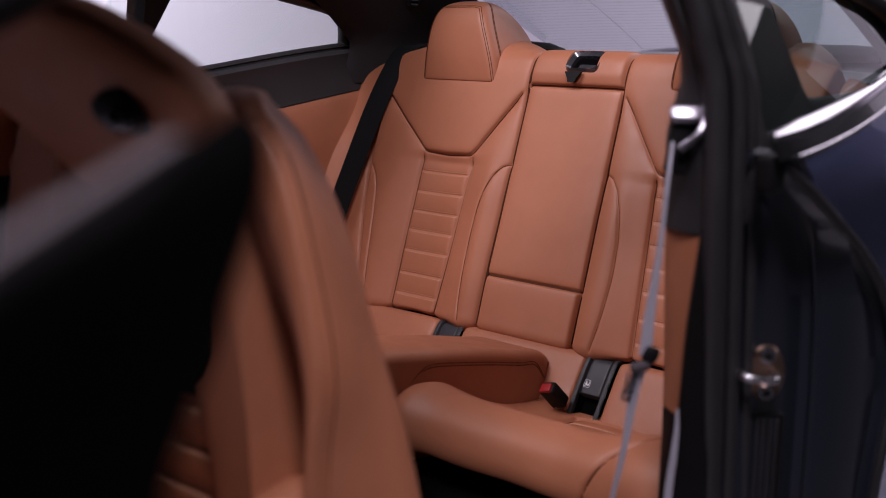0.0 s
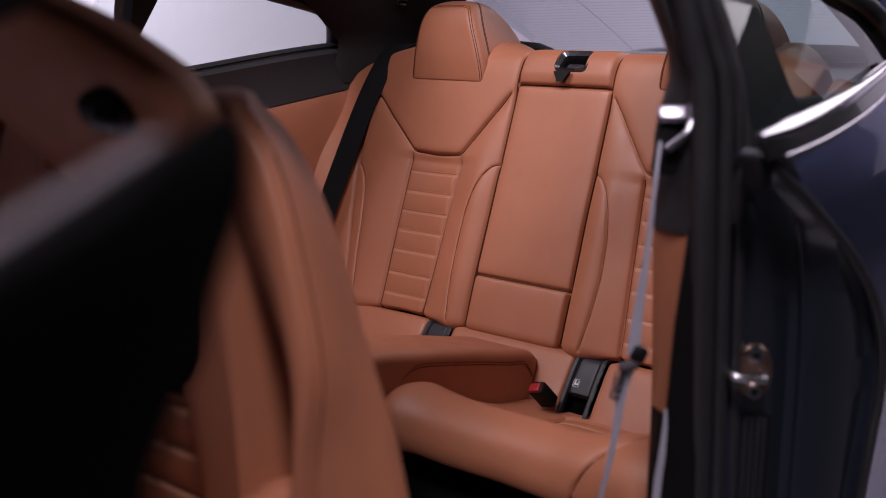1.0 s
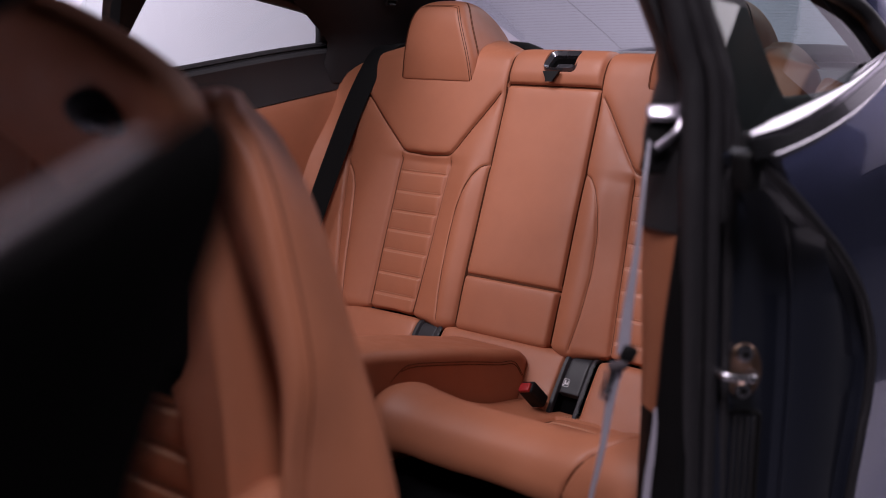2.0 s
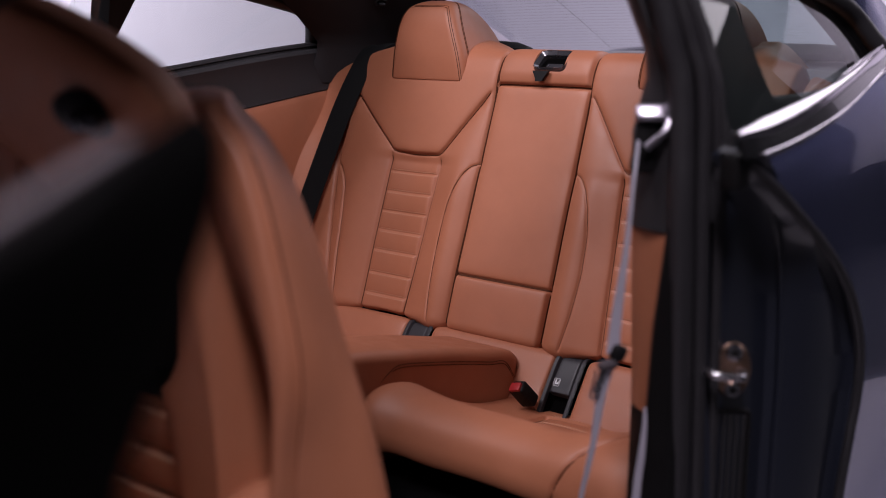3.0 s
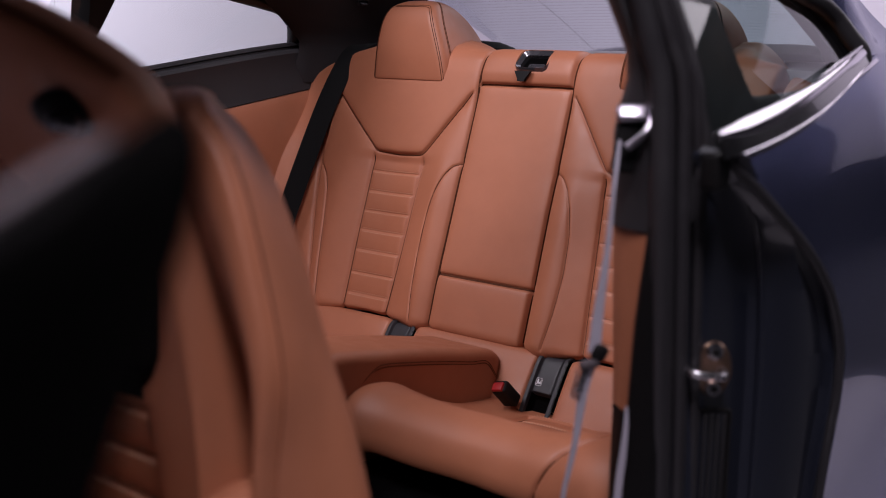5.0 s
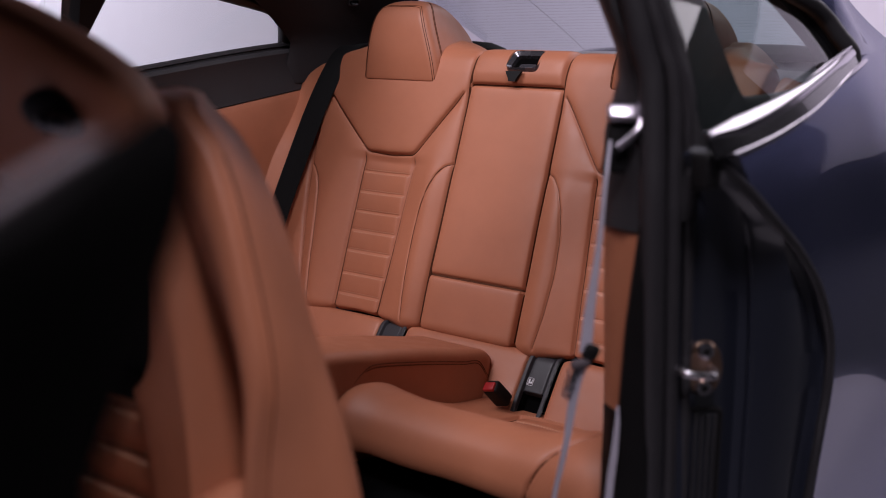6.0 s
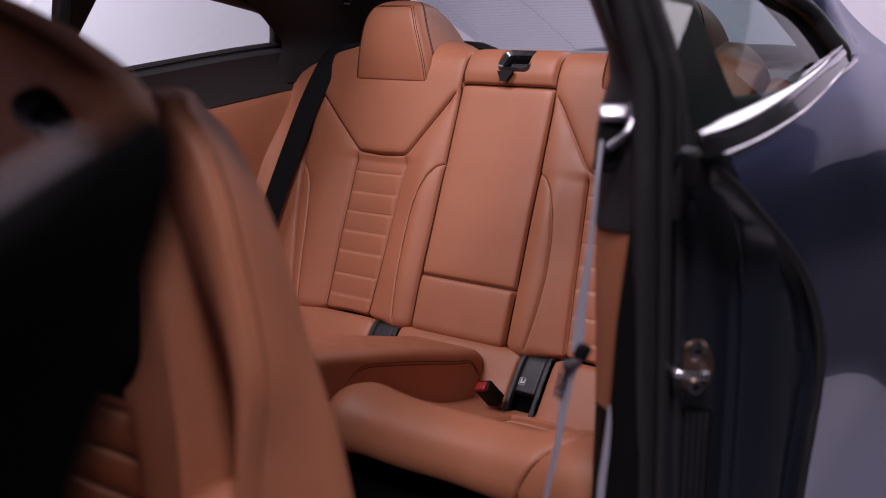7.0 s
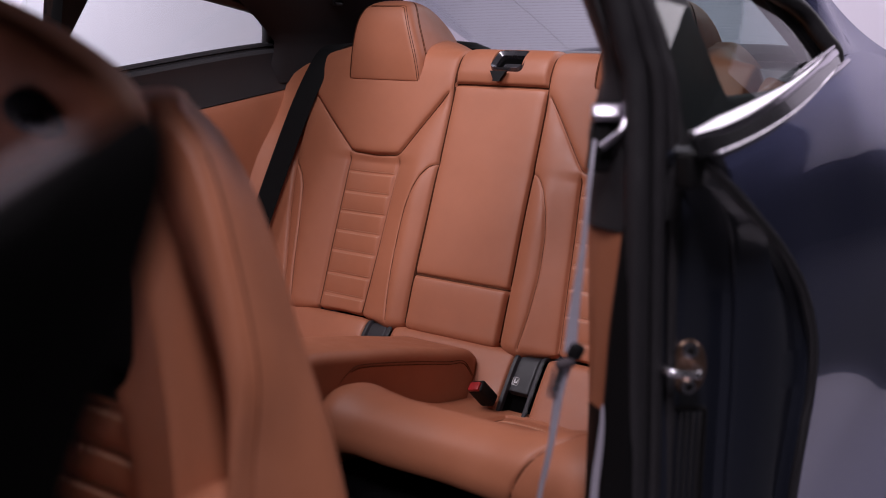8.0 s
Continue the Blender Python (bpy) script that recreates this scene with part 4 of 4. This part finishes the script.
    bmesh.ops.create_cone(hole, cap_ends=True, segments=6, radius1=0.0055, radius2=0.0055, depth=0.002)
    bmesh.ops.transform(hole, matrix=Matrix.Translation(c0 + fw * 0.0078 + Vector((0, 0, dz))) @ SZ.to_4x4() @ Matrix.Rotation(radians(90), 4, "X"), verts=hole.verts)
    part("socket", hole, BLACK, bolt_head, "dark hexagon socket")

# vent slots below the striker
vent = thing("jamb_vent", "dark slotted pressure vent low in the door jamb", "vent", (0.782, -0.69, 0.48))
part("frame", ring_frame(0.060, 0.150, 0.006, 0.008, (0.782, -0.694, 0.475), SZ @ Matrix.Rotation(radians(90), 3, "X"), 0.006), BLACK, vent)
for k in range(6):
    part("slat", box((0.0035, 0.006, 0.135), Vector((0.782, -0.696, 0.475)) + rt * (-0.021 + 0.0084 * k), 0.001, SZ), GREY_TRIM, vent)

# quarter window, chrome mouldings
def window_rail(y, up):
    """A point on the side glass plane: up runs from the belt (0) to the roof rail (1)."""
    return Vector((float(belt_x(y)) - 0.012 - 0.20 * up, y, float(belt_z(y)) + (1.30 - float(belt_z(y))) * up))


def roof_curve(y):
    return float(np.interp(y, [-0.85, -0.6, -0.4, -0.25, -0.14, -0.09, -0.058, -0.042, -0.033, -0.026], [1.0, 0.86, 0.62, 0.43, 0.335, 0.29, 0.24, 0.19, 0.10, 0.0]))


def quarter_glass(sign):
    ys = np.r_[np.linspace(-0.80, -0.10, 26), np.linspace(-0.09, -0.026, 14)]
    rows = [[Vector((sign * p.x, p.y + (0.02 if sign < 0 else 0) - 0.10 * (u * roof_curve(y)), p.z)) for u in np.linspace(0, 1, 10) for p in [window_rail(max(y, -0.765 + 0.22 * u * roof_curve(y)), u * roof_curve(y))]] for y in ys]
    return loft(rows, closed=False)


def mirrored(points, sign):
    return [(sign * p[0], p[1], p[2]) for p in points]


for sign in (1, -1):
    ob = part("quarter_glass", quarter_glass(sign), GLASS_DARK if sign > 0 else GLASS_SIDE, car, "tinted rear side window")
    facing(ob, (2, -1, 1))
    ob.visible_shadow = False
    top = [window_rail(y, roof_curve(y)) + Vector((0.004, (0.02 if sign < 0 else 0) - 0.10 * roof_curve(y), 0.012)) for y in (-0.80, -0.7, -0.6, -0.5, -0.4, -0.32, -0.25, -0.19, -0.14, -0.10, -0.07, -0.052, -0.041, -0.033, -0.026)]
    top.append(top[-1] + Vector((0, 0.002, -0.035)))
    part("window_seal", tube(mirrored(top, sign), 0.016, 60, 10), RUBBER, car, "black rubber window surround")
    rail = [Vector((float(belt_x(y)) + 0.004, y, float(belt_z(y)) + (0.021 if sign > 0 else -0.030) + 0.004 * math.sin(3.9 * (y + 0.8)))) for y in np.linspace(-0.800, -0.085, 14)]
    part("chrome_moulding", taper(mirrored(rail, sign), (sign * -0.62, 0, 0.78), [0.008, 0.023, 0.024, 0.022, 0.0175, 0.015, 0.014, 0.019, 0.014], 0.008, 70), CHROME, car, "satin chrome window moulding")
    bead = [p + Vector((-0.004, 0, 0.0105 - 0.002 * k / 8)) for k, p in enumerate(rail[7:])]
    part("chrome_bead", taper(mirrored(bead, sign), (sign * -0.62, 0, 0.78), [0.002, 0.005, 0.006, 0.006, 0.004], 0.005, 50), CHROME, car, "thin chrome bead along the glass")
    gap = [p + Vector((0.006, 0, -0.016)) for p in rail]
    part("moulding_gap", strip(mirrored(gap, sign), (sign * -0.45, 0, 0.9), 0.024, 0.006, 60), GLOSS_BLACK, car, "gloss black band under the moulding")
    lower = [Vector((float(belt_x(y)) + 0.016, y, float(belt_z(y)) - (0.006 if sign > 0 else 0.034) + 0.006 * float(step(np.float64(y), -0.45, -0.15)))) for y in np.linspace(-0.755, -0.012, 14)]
    part("chrome_line", taper(mirrored(lower, sign), (sign * -0.62, 0, 0.78), [0.011, 0.011, 0.0105, 0.009, 0.007, 0.0055, 0.006, 0.011, 0.008], 0.006, 70), CHROME, car, "thin chrome line")
    part("moulding_cap", box((0.026, 0.036, 0.044), (sign * 0.808, -0.778, 0.868), 0.006), BLACK, car, "black end cap of the moulding")

# rear pillars and roof
for sign in (1, -1):
    rings = []
    for f in np.linspace(-0.30, 1, 26):
        g = max(f, 0)
        y0, y1 = 0.012 - 0.62 * g ** 1.15, 0.66 - 1.10 * f + 0.42 * f * f
        z = 1.0 + 0.345 * f
        xo = 0.712 - (0.13 if f > 0 else 0.05) * f - 0.03 * f * f
        ring = []
        for t in np.linspace(0, 1, 11):
            y = y0 + (y1 - y0) * t
            up = max(0.0, z - 1.0)
            body = float(belt_x(y)) - 0.004 - 0.05 * float(step(np.float64(y), -0.05, 0.35)) * (1 - math.exp(-up / 0.05)) - 0.36 * up
            k = 1 - (1 - float(step(np.float64(t), 0.0, 0.55))) * float(step(np.float64(f), 0.0, 0.16))
            ring.append((sign * (xo + (body - xo) * k), y, z))
        xr = abs(ring[-1][0])
        rings.append(ring + [(sign * (xr - 0.05), y1 - 0.03, z), (sign * (xo - 0.075), (y0 + y1) / 2, z), (sign * (xo - 0.055), y0 + 0.02, z)])
    part("rear_pillar", loft(rings), PAINT, car, "dark blue rear roof pillar")
    rings = []
    for f in np.linspace(-0.28, 1, 18):
        y0, y1 = -0.030 - 0.62 * max(f, 0) ** 1.15, 0.36 - 0.50 * f
        z = 1.0 + 0.34 * f
        xi = 0.640 - 0.13 * f
        rings.append([(sign * (xi + 0.03), y0 + 0.005, z), (sign * xi, y0 + 0.03, z), (sign * (xi - 0.06), (y0 + y1) / 2, z), (sign * (xi - 0.09), y1, z), (sign * (xi - 0.04), y1 + 0.01, z), (sign * (xi + 0.02), (y0 + y1) / 2, z)])
    part("rear_pillar_trim", loft(rings), HEADLINER, car, "black cloth rear pillar trim")


def roof_point(x, y, drop=0.0):
    return (x, y, 1.375 - 0.05 * (abs(x) / 0.56) ** 2.5 - 0.05 * min(abs((y + 0.75) / 0.9), 1.25) ** 2.5 - drop)


def roof_sheet(drop):
    """Unseen roof skin: made-up opening lets lamp light in, long front shades the headrest."""
    bm = bmesh.new()
    xs, ys = np.linspace(-0.64, 0.64, 34), np.linspace(-2.45, 0.0, 58)
    v = [[bm.verts.new(roof_point(x * (1 + 0.07 * float(step(np.float64(-y), 0.85, 1.15))), y, drop)) for x in xs] for y in ys]
    for i in range(len(ys) - 1):
        for j in range(len(xs) - 1):
            if not (abs((xs[j] + xs[j + 1]) / 2) < 0.46 and -1.22 < ys[i] and ys[i + 1] < -0.15):
                bm.faces.new((v[i][j], v[i][j + 1], v[i + 1][j + 1], v[i + 1][j]))
    bmesh.ops.delete(bm, geom=[p for p in bm.verts if not p.link_faces], context="VERTS")
    return bm


part("roof", solidify(roof_sheet(0.0), 0.03), PAINT, car, "dark blue coupe roof, opened and lengthened to shape the lamp light")
part("headliner", solidify(roof_sheet(0.045), 0.01), HEADLINER, car, "black headliner")

# rear window with heating wires, parcel shelf
def rear_pane(x, f):
    bow = 0.06 * (abs(x) / 0.55) ** 2
    return Vector((x * (1 - 0.12 * f), 0.86 - 0.90 * f - bow * 1.2, 0.985 + 0.345 * f - 0.06 * f * f - 0.2 * bow))


pane = part("rear_window", loft([[rear_pane(x, f) for x in np.linspace(-0.585, 0.585, 30)] for f in np.linspace(0, 1, 20)], closed=False), GLASS, car, "rear window with fine heating wires")
pane.visible_shadow = False
facing(pane, (0, -2, 0.9))
WIRE = material("heating_wire", (0.16, 0.14, 0.15), 0.6)
for k in range(36):
    f = 0.05 + k * 0.0225
    part("heating_wire", tube([rear_pane(x, f) - Vector((0, 0.003, 0.004)) for x in np.linspace(-0.56, 0.56, 12)], 0.00022, 24, 4), WIRE, pane)
part("antenna_wire", tube([rear_pane(-0.283 + 0.019 * (f - 0.437) / 0.27, f) - Vector((0, 0.003, 0.004)) for f in np.linspace(0.06, 0.75, 10)], 0.0005, 30, 4), WIRE, pane)
hook_turn = Vector((0.84, -0.13, -0.53)).to_track_quat("Z", "Y").to_matrix()
part("coat_hook", join(ring_frame(0.034, 0.018, 0.004, 0.006, (-0.528, 0.052, 1.104), hook_turn, 0.007), box((0.020, 0.006, 0.010), Vector((-0.528, 0.052, 1.104)) + hook_turn @ Vector((0, -0.003, 0.002)), 0.002, hook_turn)), ANCHOR, car, "small charcoal coat hook on the pillar trim")
shelf = [[(x, y, 0.978 + 0.018 * float(step(np.float64(y), 0.12, 0.35)) - 0.01 * (x / 0.6) ** 2) for x in np.linspace(-0.64, 0.64, 24)] for y in np.linspace(0.10, 0.92, 16)]
part("parcel_shelf", solidify(loft(shelf, closed=False), 0.02), SHELF, car, "grey felt parcel shelf")
for x0 in (-0.43, 0.43):
    part("shelf_cover", loft([[(x0 + r * 0.20 * math.cos(a), 0.27 + r * 0.12 * math.sin(a), 0.985 + h) for a in np.linspace(0, 2 * math.pi, 28, endpoint=False)] for r, h in ((1, 0), (0.96, 0.014), (0.75, 0.028), (0.3, 0.034))]), BLACK, car, "black raised cover on the parcel shelf")

# tail between the flanks
lid = [[(x * (0.60 - 0.10 * (y - 0.9)), y, 0.975 + 0.042 * float(step(np.float64(y), 0.88, 1.10)) - 0.03 * ((y - 0.88) / 0.8) ** 3 - 0.04 * x ** 4) for x in np.linspace(-1, 1, 20)] for y in np.linspace(0.88, 1.68, 14)]
part("trunk_lid", solidify(loft(lid, closed=False), 0.02), PAINT, car, "glossy dark blue trunk lid behind the rear window")
part("tail_panel", solidify(loft([[(x * 0.52, 1.69 + 0.03 * (1 - x * x), z) for x in np.linspace(-1, 1, 12)] for z in np.linspace(0.25, 0.92, 6)], closed=False), 0.02), PAINT, car, "dark blue tail panel")

# far side wall of the cabin
FAR = -1
rings = []
for y in np.linspace(-0.80, 0.30, 24):
    xb, zb = float(belt_x(y)), float(belt_z(y))
    zm = float(np.interp(y, [-0.8, -0.248, 0.015, 0.3], [0.77, 0.842, 0.889, 0.93]))
    zb += 0.011
    rings.append([(FAR * (xb - 0.01), y, zb - 0.002), (FAR * (xb - 0.018), y, zb + 0.002), (FAR * (xb - 0.024), y, zb - 0.001), (FAR * (xb - 0.026), y, zb - 0.007), (FAR * (xb - 0.021), y, zb - 0.010), (FAR * (xb - 0.022), y, zb - 0.014),
                  (FAR * (xb - 0.036), y, zb - 0.017), (FAR * (xb - 0.040), y, zb - 0.024), (FAR * (xb - 0.036), y, (zb + zm) / 2 + 0.015), (FAR * (xb - 0.040), y, zm + 0.012), (FAR * (xb - 0.042), y, zm), (FAR * (xb - 0.03), y, zm - 0.004), (FAR * (xb - 0.01), y, zm)])
part("quarter_trim", loft(rings), GREY_TRIM, car, "charcoal trim under the far side window")
rings = []
for y in np.linspace(-0.80, 0.10, 24):
    xb = float(belt_x(y))
    zm = float(np.interp(y, [-0.8, -0.248, 0.015, 0.3], [0.77, 0.842, 0.889, 0.93]))
    rings.append([(FAR * (xb - 0.02), y, zm - 0.004), (FAR * (xb - 0.040), y, zm - 0.003), (FAR * (xb - 0.046), y, zm - 0.02), (FAR * (xb - 0.042), y, zm - 0.15), (FAR * (xb - 0.045), y, 0.45), (FAR * (xb - 0.05), y, 0.16), (FAR * (xb - 0.01), y, 0.16)])
part("quarter_leather", loft(rings), LEATHER, car, "cognac leather far side panel")
rings = []
for z in np.linspace(0.80, 1.34, 14):
    lean = 0.14 * max(0, z - 0.9)
    x = 0.775 - 0.40 * max(0.0, z - 0.98)
    f, r = -0.600 - lean, -0.575 + 0.36 * max(0.0, z - 1.0)
    rings.append([(FAR * x, f, z), (FAR * (x - 0.035), f + 0.004, z), (FAR * (x - 0.05), f + 0.012, z), (FAR * (x - 0.05), r - 0.012, z), (FAR * (x - 0.035), r, z), (FAR * x, r, z)])
part("far_pillar", loft(rings), BLACK, car, "black far door pillar")
far_wall = [[(FAR * (float(belt_x(y)) + 0.0), y, z) for z in (0.16, 0.5, 0.88)] for y in (-1.9, -1.4, -0.84)]
part("far_door", solidify(loft(far_wall, closed=False), 0.05), BLACK, car, "black lining of the closed far door")
part("floor_pan", box((1.36, 2.6, 0.158), (0, -0.95, 0.080), 0.01), CARPET, car, "black carpeted cabin floor")
part("bulkhead", box((1.30, 0.04, 0.75), (0, 0.19, 0.55), 0.01), BLACK, car)

# ---- front seat ----
seat = thing("sport_chair", "cognac leather sport front seat tipped forward with ribbed insert", "car seat", (0.30, -1.25, 0.2), group="front seats")
SC = 0.300


KNOTS = [0.50, 0.60, 0.70, 0.82, 0.90, 0.945]
FOLDS = {"insert": (0.134, 0.112, 0.116, 0.135, 0.130, 0.118), "ridge": (0.222, 0.214, 0.200, 0.172, 0.160, 0.150), "valley": (0.242, 0.234, 0.218, 0.184, 0.168, 0.156),
         "swell": (0.285, 0.278, 0.266, 0.222, 0.186, 0.168), "seam": (0.298, 0.304, 0.312, 0.280, 0.246, 0.205), "side": (0.354, 0.325, 0.281, 0.230, 0.171, 0.108)}
SMOOTH = {key: curve_points(list(zip(KNOTS, row)), 60) for key, row in FOLDS.items()}


def fold(key, z):
    """Half width of one fold of the seat at a height."""
    if key == "insert":
        return float(np.interp(z, [0.50, 0.57, 0.615, 0.638, 0.652, 0.68, 0.75, 0.82, 0.90, 0.945], [0.134, 0.118, 0.106, 0.100, 0.116, 0.130, 0.136, 0.137, 0.130, 0.118]))
    return float(np.interp(z, SMOOTH[key][:, 0], SMOOTH[key][:, 1]))


def seat_ring(z, sign):
    """Section across one half of the backrest, from the insert out to the shell."""
    ins, ridge, valley, swell, seam, side = (fold(k, z) for k in ("insert", "ridge", "valley", "swell", "seam", "side"))
    deep = 0.062 * float(step(np.float64(0.90 - z), 0.0, 0.36))
    raw = [(ins - 0.003, -1.240), (ins, -1.270), (ins + 0.006, -1.294), (ridge - 0.020, -1.304), (ridge, -1.298), (valley, -1.284 + deep), (valley * 0.6 + swell * 0.4, -1.286 + 0.8 * deep), (swell, -1.296 + 0.25 * deep), (swell * 0.5 + seam * 0.5, -1.303), (seam - 0.006, -1.299), (seam - 0.002, -1.288), (seam + 0.001, -1.281), (seam + 0.005, -1.283),
           (seam * 0.6 + side * 0.4 + 0.010, -1.250), (side, -1.198), (side - 0.03, -1.165), (side - 0.09, -1.15)]
    p = curve_points(raw, 72)
    return [(SC + sign * x, y, z) for x, y in p]


zs = np.r_[np.linspace(0.33, 0.90, 40), np.linspace(0.905, 0.945, 10)]
for sign in (1, -1):
    rings = [seat_ring(max(z, 0.50), sign) for z in zs]
    rings = [[(x, y, z) for x, y, _ in r] for r, z in zip(rings, zs)]
    # rounded shoulder
    for k in range(1, 9):
        a = k / 8 * math.pi / 2
        c = Vector((SC + sign * 0.10, -1.225, 0.945))
        rings.append([(c.x + (x - c.x) * math.cos(a), c.y + (y - c.y) * math.cos(a), 0.945 + 0.014 * math.sin(a)) for x, y, _ in rings[len(zs) - 1]])
    part("side_bolster", loft(rings, closed=False), LEATHER, seat, "leather side bolster")
    seam = [(SC + sign * (fold("seam", z) - 0.001), -1.281, z) for z in np.linspace(0.50, 0.93, 14)]
    part("seam", tube(seam, 0.0022, 60, 6), THREAD_AND_SHADE, seat)


def insert_height(x, s):
    row = np.abs((s - 0.026) % 0.052 - 0.026)
    h = np.where(s > 0.246, groove(row, 0.006, 0.004) + pillow(row, 0.005, 0.012), -0.045 + 0 * s)
    return h - 0.010 * step(np.abs(x - SC), 0.095, 0.125)


front = Upholstery([(-1.240, 0.97), (-1.262, 0.93), (-1.272, 0.86), (-1.272, 0.74), (-1.272, 0.62), (-1.268, 0.50), (-1.255, 0.36)], (-1.272, 0.86), insert_height, plain)
got = front.build(np.arange(SC - 0.135, SC + 0.1351, 0.004), np.arange(-0.09, 0.49, 0.004), lambda x, s: np.where(s < 0.246, 0, 2 + ((s - 0.208) // 0.052).astype(int)), {k: ("insert_rib", "") for k in range(2, 9)}, seat, LEATHER, 0.03)
# Upper recess painted black in place of the dark brown shade inside it.
front.build(np.arange(SC - 0.135, SC + 0.1351, 0.008), np.arange(-0.09, 0.255, 0.008), lambda x, s: np.where(s < 0.246, 0, 1), {0: ("upper_panel", "recess above the ribbed insert, painted black for its shade")}, seat, BLACK, 0.03)
rows = [0.052 * k for k in range(5, 9)]
front.stitches([[(SC - 0.11, r + o), (SC + 0.11, r + o)] for r in rows for o in (-0.006, 0.006)], THREAD_PALE, got[2], wide=0.0026)

# head restraint, tipped with the backrest, with its dark oval button
SH = [(0.800, 0.4225, 0.0175, -1.330, -1.270), (0.834, 0.3900, 0.0750, -1.350, -1.280), (0.875, 0.3830, 0.1210, -1.378, -1.300), (0.905, 0.3715, 0.1665, -1.392, -1.305), (0.935, 0.3500, 0.2050, -1.404, -1.312), (0.958, 0.3260, 0.2260, -1.412, -1.318),
      (0.982, 0.2985, 0.2335, -1.420, -1.325), (1.008, 0.2720, 0.2100, -1.426, -1.335), (1.027, 0.2710, 0.1610, -1.430, -1.345), (1.047, 0.2700, 0.0950, -1.428, -1.360), (1.054, 0.2700, 0.0300, -1.418, -1.370)]
part("headrest", loft([head_ring(z, w, f, r, x, 72, 0.66) for z, x, w, f, r in curve_points(SH, 44)]), LEATHER, seat, "broad shield-shaped leather headrest")
oval = bmesh.new()
bmesh.ops.create_uvsphere(oval, u_segments=28, v_segments=14, radius=1.0)
bmesh.ops.scale(oval, vec=(0.033, 0.012, 0.021), verts=oval.verts)
bmesh.ops.transform(oval, matrix=Matrix.Translation((0.463, -1.408, 0.942)) @ Matrix.Rotation(radians(36), 4, "Z") @ Matrix.Rotation(radians(16), 4, "Y"), verts=oval.verts)
release = part("release_button", oval, ANCHOR, seat, "black oval release button")
tip = bmesh.new()
bmesh.ops.create_uvsphere(tip, u_segments=20, v_segments=10, radius=1.0)
bmesh.ops.scale(tip, vec=(0.017, 0.008, 0.012), verts=tip.verts)
bmesh.ops.transform(tip, matrix=Matrix.Translation((0.476, -1.418, 0.934)) @ Matrix.Rotation(radians(36), 4, "Z"), verts=tip.verts)
part("button_face", tip, LATCH, release, "lighter grey spot on the button")
part("seat_base", box((0.50, 0.52, 0.26), (SC, -1.54, 0.32), 0.05), LEATHER, seat)
lump = [(-1.215, 0.555, 0.010), (-1.235, 0.563, 0.030), (-1.275, 0.566, 0.042), (-1.315, 0.558, 0.046), (-1.36, 0.538, 0.047), (-1.42, 0.50, 0.048), (-1.50, 0.46, 0.046), (-1.58, 0.42, 0.036), (-1.60, 0.40, 0.012)]
rings = [[(SC + 0.245 + r * math.copysign(abs(math.cos(a)) ** 0.8, math.cos(a)), y, (z - 0.11) + (0.11 + 0.10 * (r < 0)) * math.sin(a)) for a in np.linspace(0, 2 * math.pi, 28, endpoint=False)] for y, z, r in curve_points(lump, 30)]
part("cushion_bolster", loft(rings), LEATHER, seat, "raised leather corner of the seat cushion")
part("seat_plinth", box((0.44, 0.48, 0.06), (SC, -1.40, 0.165), 0.01), BLACK, seat)

copy_thing(seat, Matrix.Translation((-0.37, -1.12, 0.2)))

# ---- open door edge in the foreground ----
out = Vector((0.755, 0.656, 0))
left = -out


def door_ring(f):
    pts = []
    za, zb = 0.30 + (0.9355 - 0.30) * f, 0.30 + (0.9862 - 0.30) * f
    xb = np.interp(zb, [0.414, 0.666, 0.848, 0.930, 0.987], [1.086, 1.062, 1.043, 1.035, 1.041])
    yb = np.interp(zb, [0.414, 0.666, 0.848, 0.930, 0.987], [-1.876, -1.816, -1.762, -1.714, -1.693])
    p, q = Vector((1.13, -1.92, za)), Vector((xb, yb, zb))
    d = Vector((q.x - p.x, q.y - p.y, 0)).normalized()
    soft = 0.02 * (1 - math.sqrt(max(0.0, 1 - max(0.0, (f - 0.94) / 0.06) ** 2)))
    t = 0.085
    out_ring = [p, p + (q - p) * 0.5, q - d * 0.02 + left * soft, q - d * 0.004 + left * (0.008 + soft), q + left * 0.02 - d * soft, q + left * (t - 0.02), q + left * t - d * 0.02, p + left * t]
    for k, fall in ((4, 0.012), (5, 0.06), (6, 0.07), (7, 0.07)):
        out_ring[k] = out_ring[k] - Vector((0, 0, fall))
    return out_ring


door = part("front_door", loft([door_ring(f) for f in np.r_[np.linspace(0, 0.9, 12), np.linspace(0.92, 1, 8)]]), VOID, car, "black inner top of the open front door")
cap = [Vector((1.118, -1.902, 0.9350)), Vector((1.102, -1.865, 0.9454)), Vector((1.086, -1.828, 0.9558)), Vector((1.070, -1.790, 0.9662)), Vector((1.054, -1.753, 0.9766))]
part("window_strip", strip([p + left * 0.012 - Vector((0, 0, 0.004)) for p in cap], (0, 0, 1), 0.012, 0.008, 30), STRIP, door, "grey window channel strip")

# front roof pillar at the door opening
pil = [(0.70, -1.98, 0.885), (0.745, -1.80, 0.970), (0.772, -1.672, 1.036), (0.765, -1.60, 1.087), (0.735, -1.52, 1.15), (0.67, -1.45, 1.23), (0.60, -1.40, 1.32)]
part("front_pillar", tube(pil, 0.017, 50, 12), BLACK, car, "charcoal trimmed front roof pillar")
